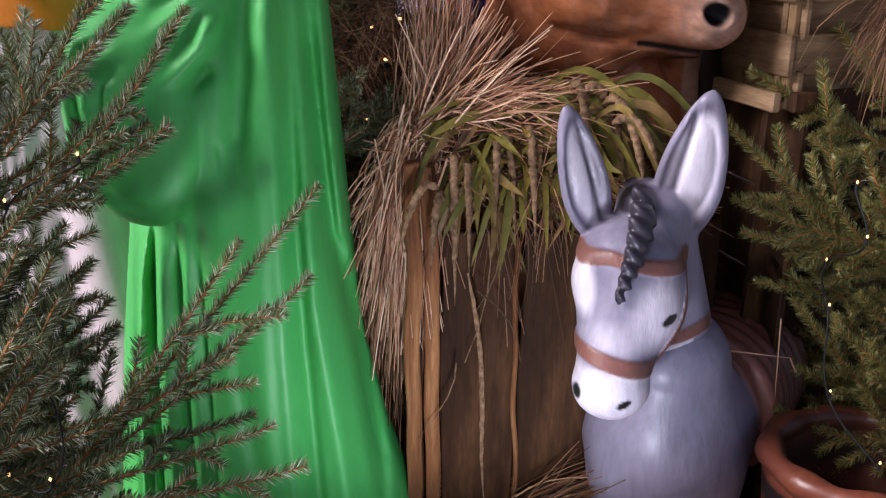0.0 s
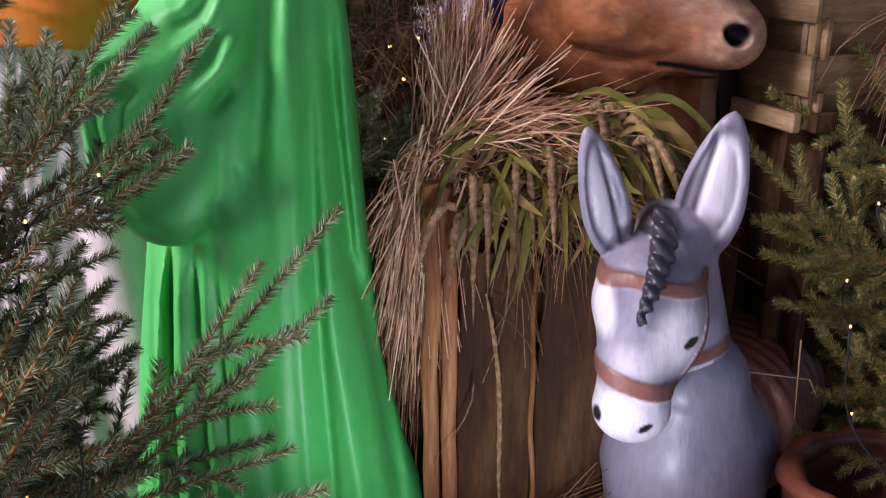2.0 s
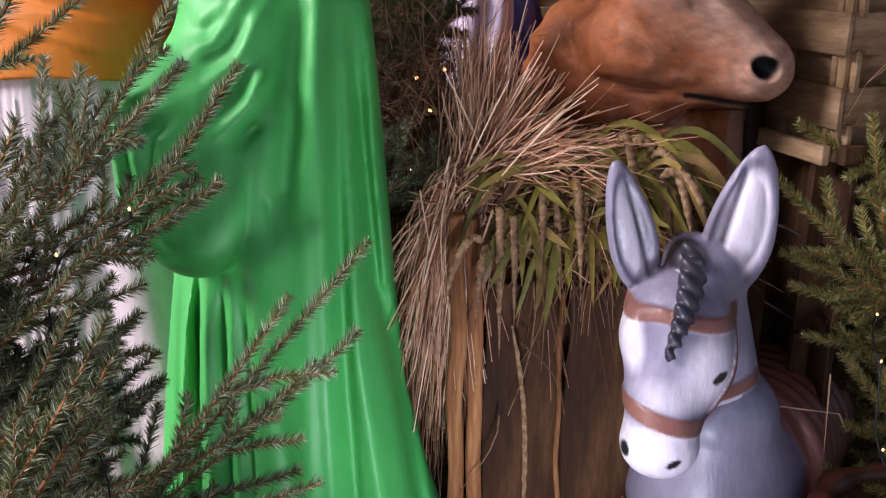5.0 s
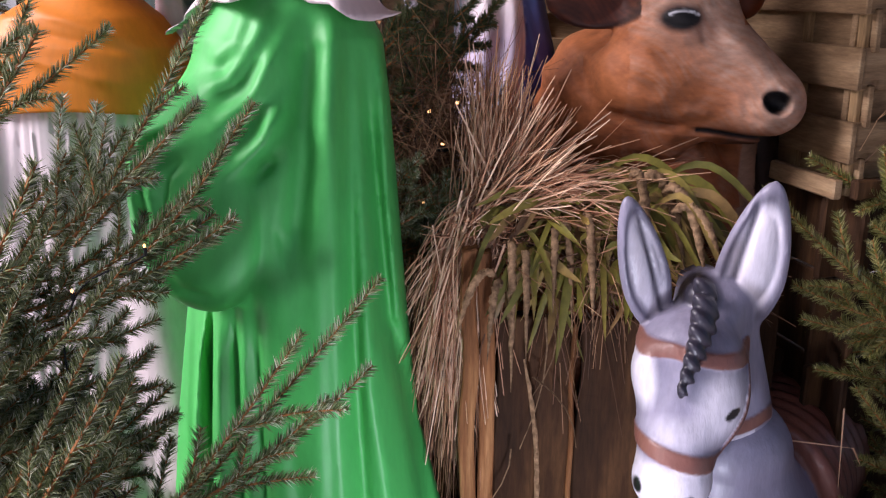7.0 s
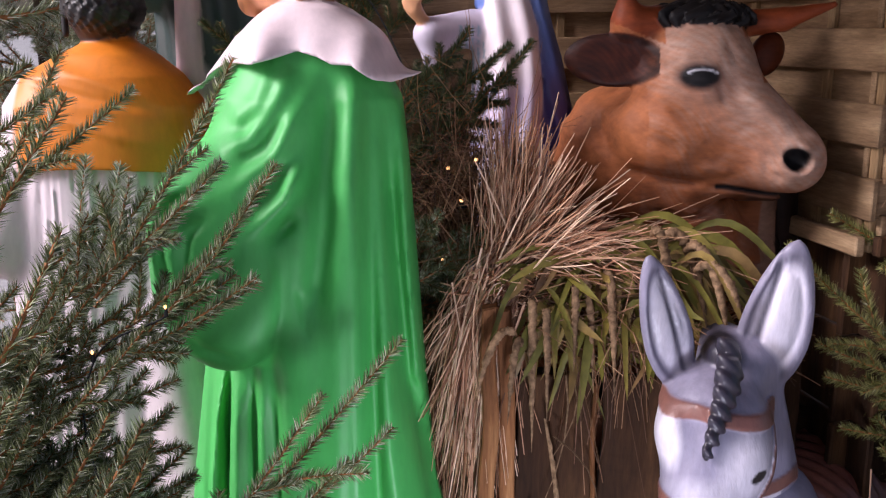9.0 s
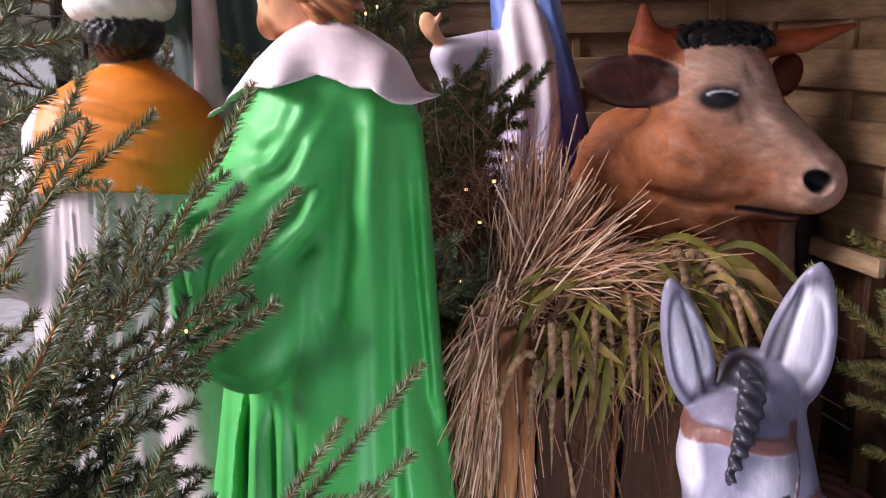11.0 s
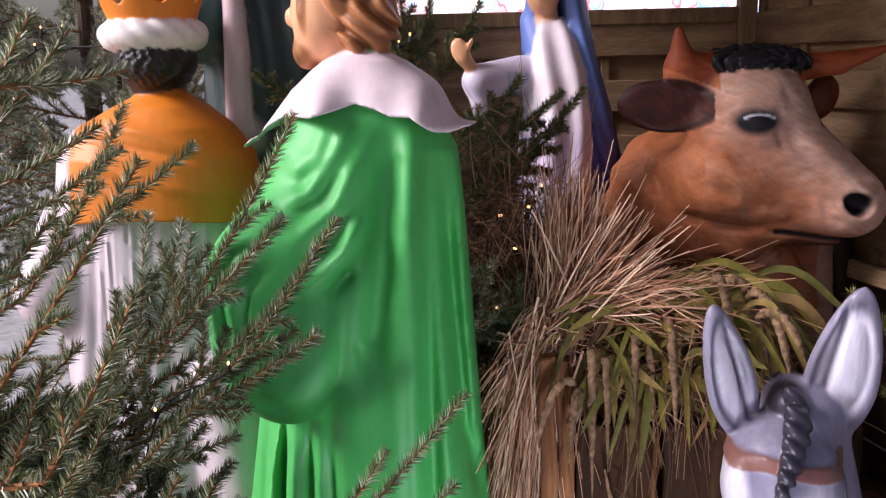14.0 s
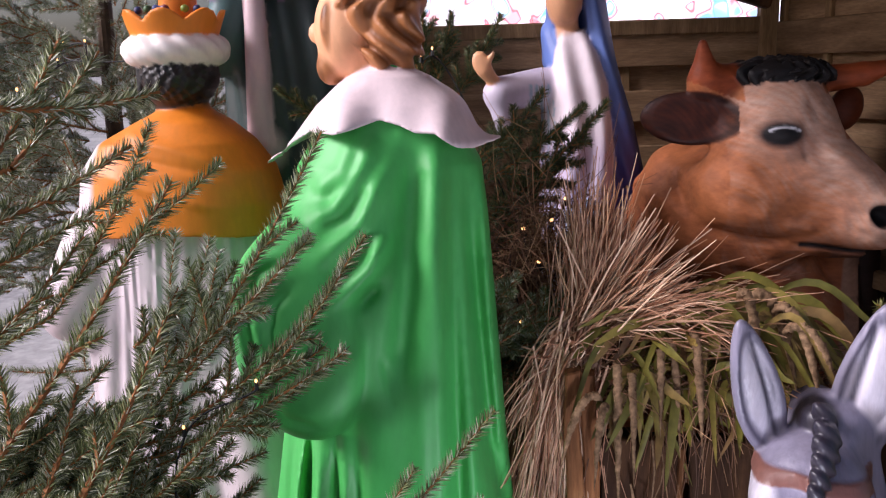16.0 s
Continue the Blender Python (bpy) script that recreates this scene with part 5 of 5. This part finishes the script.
def curve(a, b, sag, k=9):
    t = np.linspace(0, 1, k)[:, None]
    return np.asarray(a) * (1 - t) + np.asarray(b) * t + 4 * t * (1 - t) * np.asarray(sag)


def bough(parent, a, b, seed, side=5, dens=1600, rad=0.0036, needle_len=0.0245, mat=None, root=None, side_len=0.45, label=""):
    """A fir bough from a to its tip b with side shoots, all of one mesh: bark and needles."""
    r = np.random.default_rng(seed)
    a, b = np.array(a, float), np.array(b, float)
    d = b - a
    ln = np.linalg.norm(d)
    sag = np.array((0, 0, -0.04 * ln)) + r.normal(size=3) * 0.012 * ln
    paths = [(curve(a, b, sag), rad)]
    if root is not None:
        paths.append((curve(root, a, (0, 0, -0.02)), rad * 1.8))
    d /= ln
    for i in range(side):
        t = 0.10 + 0.62 * (i + r.uniform(0, 0.6)) / max(side, 1)
        s = curve(a, b, sag, 33)[int(t * 32)]
        lat = np.cross(d, (r.normal() * 0.35, -0.8, 0.45 + r.normal() * 0.3))
        lat /= np.linalg.norm(lat)
        w = d * 0.80 + lat * (0.62 if i % 2 else -0.62) + r.normal(size=3) * 0.10
        w /= np.linalg.norm(w)
        sl = ln * side_len * (1.0 - t * 0.75) * r.uniform(0.75, 1.15)
        paths.append((curve(s, s + w * sl, d * 0.04 * sl, 6), rad * 0.75))
    vs, fs, idx, at = [], [], [], 0
    for p, q in paths:
        ring, quads, pts, tri = needles_on(p, q, dens, needle_len, r)
        vs += [ring, pts]
        fs += (quads + at).tolist()
        idx += [0] * len(quads)
        at += len(ring)
        fs += (tri + at).tolist()
        idx += [1] * len(tri)
        at += len(pts)
    return mesh_ob("bough", np.concatenate(vs), fs, [TWIG, mat or NEEDLE], parent, label, idx)


def trunk(parent, x, y, z0, z1, r0, r1):
    bm = bmesh.new()
    bmesh.ops.create_cone(bm, cap_ends=True, segments=12, radius1=r0, radius2=r1, depth=z1 - z0)
    bmesh.ops.subdivide_edges(bm, edges=[e for e in bm.edges if abs(e.verts[0].co.z - e.verts[1].co.z) > 0.1], cuts=8)
    for v in bm.verts:
        v.co += Vector((noise.noise(v.co * 9), noise.noise(v.co * 9 + Vector((5, 0, 0))), 0)) * r0 * 0.25
    part("trunk", bm, BARK, parent).location = (x, y, (z0 + z1) / 2)


fir_front = thing("fir_tree", "fresh cut spruce with silvery green shoots and orange twigs", "tree", group="firs")
trunk(fir_front, -1.45, 1.40, GROUND, 1.9, 0.045, 0.012)
for i, row in enumerate(LOW):
    bough(fir_front, row[:3], row[3:], 100 + i, 2 if i < 7 else 4, root=(-1.43, 1.42, row[2] - 0.15), side_len=0.38)
for i, row in enumerate(HIGH):
    bough(fir_front, row[:3], row[3:], 200 + i, 2, mat=NEEDLE_PALE_LIT if i in (3, 4, 5, 10, 11) else None, root=(-1.43, 1.42, row[2] - 0.15) if i < 1 or i > 11 else None, side_len=0.30)
for i, row in enumerate(NEAR):
    bough(fir_front, row[:3], row[3:], 300 + i, 2, 1500, 0.0052, root=(-1.43, 1.42, row[2] - 0.1), side_len=0.25)
fill = np.random.default_rng(5)
for i in range(100):
    z = fill.uniform(-0.12, 0.86) if i < 70 else fill.uniform(0.12, 0.68)
    x = fill.uniform(-1.02, -0.44 if z < 0.16 else -0.64)
    if z > 0.66:
        x = fill.uniform(-1.05, -0.78)
    tip = np.array((x, fill.uniform(1.44, 1.72), z))
    base = tip + np.array((-0.30, -0.06, -0.16 + fill.normal() * 0.09))
    # low fill boughs take the needle colour with shade painted in
    bough(fir_front, base, tip, 400 + i, 4, 1800, mat=NEEDLE_SHADED if z < 0.4 else None, root=(-1.43, 1.42, z - 0.3) if i % 4 == 0 else None, side_len=0.42)
for i in range(16):
    z = fill.uniform(0.58, 1.10)
    x = fill.uniform(-0.95, -0.57 if z < 0.88 else -0.66)
    tip = np.array((x, fill.uniform(1.50, 1.76), z))
    ln = fill.uniform(0.20, 0.32)
    way = np.array((0.62 + 0.15 * fill.normal(), 0.08, 0.72 + 0.15 * fill.normal()))
    bough(fir_front, tip - way * ln, tip, 900 + i, 2, 1600, side_len=0.34)
for i in range(46):
    tip = np.array((fill.uniform(-1.12, -0.74), fill.uniform(1.50, 1.74), fill.uniform(0.48, 0.86)))
    bough(fir_front, tip - np.array((0.26, 0.04, 0.12 + 0.06 * fill.normal())), tip, 1200 + i, 4, 1700, mat=NEEDLE_SHADED if i % 2 else None, side_len=0.42)
for i in range(10):
    tip = np.array((fill.uniform(-0.80, -0.58), fill.uniform(1.28, 1.42), fill.uniform(0.60, 0.98)))
    bough(fir_front, tip - np.array((0.18, 0.08, 0.30)), tip, 960 + i, 2, 1700, 0.0046, side_len=0.3)

fir_right = thing("fir_tree", "low spruce beside the donkey, hung with small lights", "tree", group="firs")
trunk(fir_right, 1.32, 1.95, GROUND, 1.5, 0.04, 0.012)
for i, row in enumerate(RIGHT):
    bough(fir_right, row[:3], row[3:], 500 + i, 6, 2100, 0.0040, 0.023, mat=NEEDLE_OLIVE_LIT, root=(1.31, 1.95, row[2] - 0.1), side_len=0.36)
for i in range(30):
    z = fill.uniform(-0.1, 0.80)
    tip = np.array((fill.uniform(0.76 + 0.25 * max(0, 0.4 - z), 1.1), fill.uniform(2.12, 2.30), z))
    bough(fir_right, tip + (0.32, 0.0, -0.12 + fill.normal() * 0.08), tip, 560 + i, 4, 1200, mat=NEEDLE_OLIVE_LIT, side_len=0.45)
for i in range(12):
    z = fill.uniform(-0.05, 0.72)
    tip = np.array((fill.uniform(0.86, 1.05), fill.uniform(2.00, 2.10), z))
    bough(fir_right, tip + (0.28, 0.0, -0.16 + fill.normal() * 0.06), tip, 1000 + i, 4, 1700, mat=NEEDLE_OLIVE_LIT, side_len=0.40)

fir_mid = thing("fir_tree", "small dark spruce standing behind the crate", "tree", group="firs")
trunk(fir_mid, -0.30, 2.46, GROUND, 1.25, 0.016, 0.004)
for i, row in enumerate(MID):
    # upper boughs here carry their shade in the darker needle colour
    bough(fir_mid, row[:3], row[3:], 600 + i, 6, 3200, 0.0036, 0.020, mat=NEEDLE if i > 10 else NEEDLE_SHADED, root=(-0.30, 2.46, row[2] - 0.10) if i not in (7,) else None, side_len=0.40)
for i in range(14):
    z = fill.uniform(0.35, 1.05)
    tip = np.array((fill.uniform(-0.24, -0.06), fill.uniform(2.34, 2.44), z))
    bough(fir_mid, (-0.30, 2.46, z - 0.12), tip, 640 + i, 5, 1600, mat=NEEDLE_SHADED)
n = 1300
s = spray(n, (-0.12, 2.24, 0.93), (0.06, 0.05, 0.11))
e = s + rng.normal(size=(n, 3)) * np.array((0.08, 0.04, 0.10))
straw_part("dry_brush", fir_mid, s, e, rng.normal(size=(n, 3)) * 0.02, 0.0021, HAY)

fir_back = thing("fir_tree", "tall pale-lit spruce behind the statues", "tree", group="firs")
trunk(fir_back, -1.55, 3.15, GROUND, 2.6, 0.05, 0.015)
for i in range(30):
    z = 0.45 + 1.5 * (i + fill.uniform()) / 30
    a = fill.uniform(-2.6, 0.6)
    ln = (2.7 - z) * 0.42 * fill.uniform(0.7, 1.1)
    base = np.array((-1.55, 3.15, z - 0.05))
    bough(fir_back, base, base + (math.cos(a) * ln, math.sin(a) * ln, 0.15 * ln + 0.08), 700 + i, 7, 700, 0.004, 0.024, NEEDLE_PALE_LIT, side_len=0.5)
for i in range(170):
    tip = np.array((fill.uniform(-2.5, -0.98), fill.uniform(2.70, 3.1), fill.uniform(0.75, 1.85)))
    base = np.array((-1.55 + 0.1 * fill.normal(), 3.15, tip[2] - 0.15))
    bough(fir_back, tip + (base - tip) * 0.55, tip, 760 + i, 5, 1100, 0.003, 0.026, NEEDLE_PALE_LIT, side_len=0.5)

# ---- light strings ----
def light_string(label, points):
    ls = thing("light_string", label, "string lights", group="light strings")
    for q in points:
        bm = bmesh.new()
        bmesh.ops.create_uvsphere(bm, u_segments=10, v_segments=6, radius=0.0026)
        bmesh.ops.scale(bm, vec=(1, 1, 1.5), verts=bm.verts)
        bulb = part("bulb", bm, BULB, ls)
        bulb.location = q
        bm = bmesh.new()
        bmesh.ops.create_cone(bm, cap_ends=True, segments=8, radius1=0.0045, radius2=0.0035, depth=0.014)
        part("socket", bm, CABLE, bulb).location = (0, 0.002, -0.011)
    cu = bpy.data.curves.new("cable", "CURVE")
    cu.dimensions, cu.bevel_depth, cu.bevel_resolution = "3D", 0.0022, 1
    sp = cu.splines.new("BEZIER")
    sp.bezier_points.add(len(points) - 1)
    for bp, q in zip(sp.bezier_points, points):
        bp.co = (q[0], q[1] + 0.004, q[2] - 0.018)
        bp.handle_left_type = bp.handle_right_type = "AUTO"
    cu.materials.append(CABLE)
    cab = new("cable", cu)
    cab.parent = ls


light_string("warm fairy lights on a dark cable in the low spruce", [(0.896, 1.95, 0.738), (0.912, 1.90, 0.630), (0.875, 2.00, 0.543), (0.861, 1.92, 0.464), (0.860, 1.85, 0.286), (0.944, 1.75, 0.165)])
light_string("warm fairy lights on a dark cable behind the straw", [(-0.101, 2.26, 1.054), (-0.134, 2.19, 0.967), (-0.168, 2.25, 1.036), (-0.179, 2.15, 0.834)])
light_string("clear fairy lights wound through the tree behind", [(-0.408, 2.30, 1.447), (-0.381, 2.30, 1.462), (-0.172, 2.25, 1.035), (-0.138, 2.20, 0.966), (-0.105, 2.25, 1.055), (-0.072, 2.25, 1.106)])
light_string("warm fairy lights deep inside the fresh spruce", [(-0.653, 1.62, 0.874), (-0.786, 1.60, 0.793), (-0.694, 1.42, 0.333), (-0.782, 1.45, 0.323)])
light_string("small white lights in the tree beside the turban", [(-1.192, 1.90, 1.395), (-1.452, 2.60, 1.465), (-1.368, 2.60, 1.514), (-1.430, 2.60, 1.511), (-0.942, 2.50, 1.471)])

cloth = sculpt((-0.12, 2.30, 0.86), (0.10, 2.50, 1.12), 0.006, [
    (lambda p: ball((-0.01, 2.40, 1.02), (0.060, 0.05, 0.055))(p) - 0.010 * np.sin(p[..., 0] * 80 + p[..., 2] * 60) - 0.006 * np.sin(p[..., 2] * 130 - p[..., 0] * 70), lin(190, 204, 236), 0.0),
    (lambda p: ball((-0.055, 2.39, 0.955), (0.045, 0.04, 0.05))(p) - 0.008 * np.sin(p[..., 0] * 90 - p[..., 2] * 80), lin(204, 212, 236), 0.02),
])
figure("swaddling_cloth", [cloth], PAINT_ROBE, "crumpled pale blue swaddling cloth by the mother statue", "cloth")
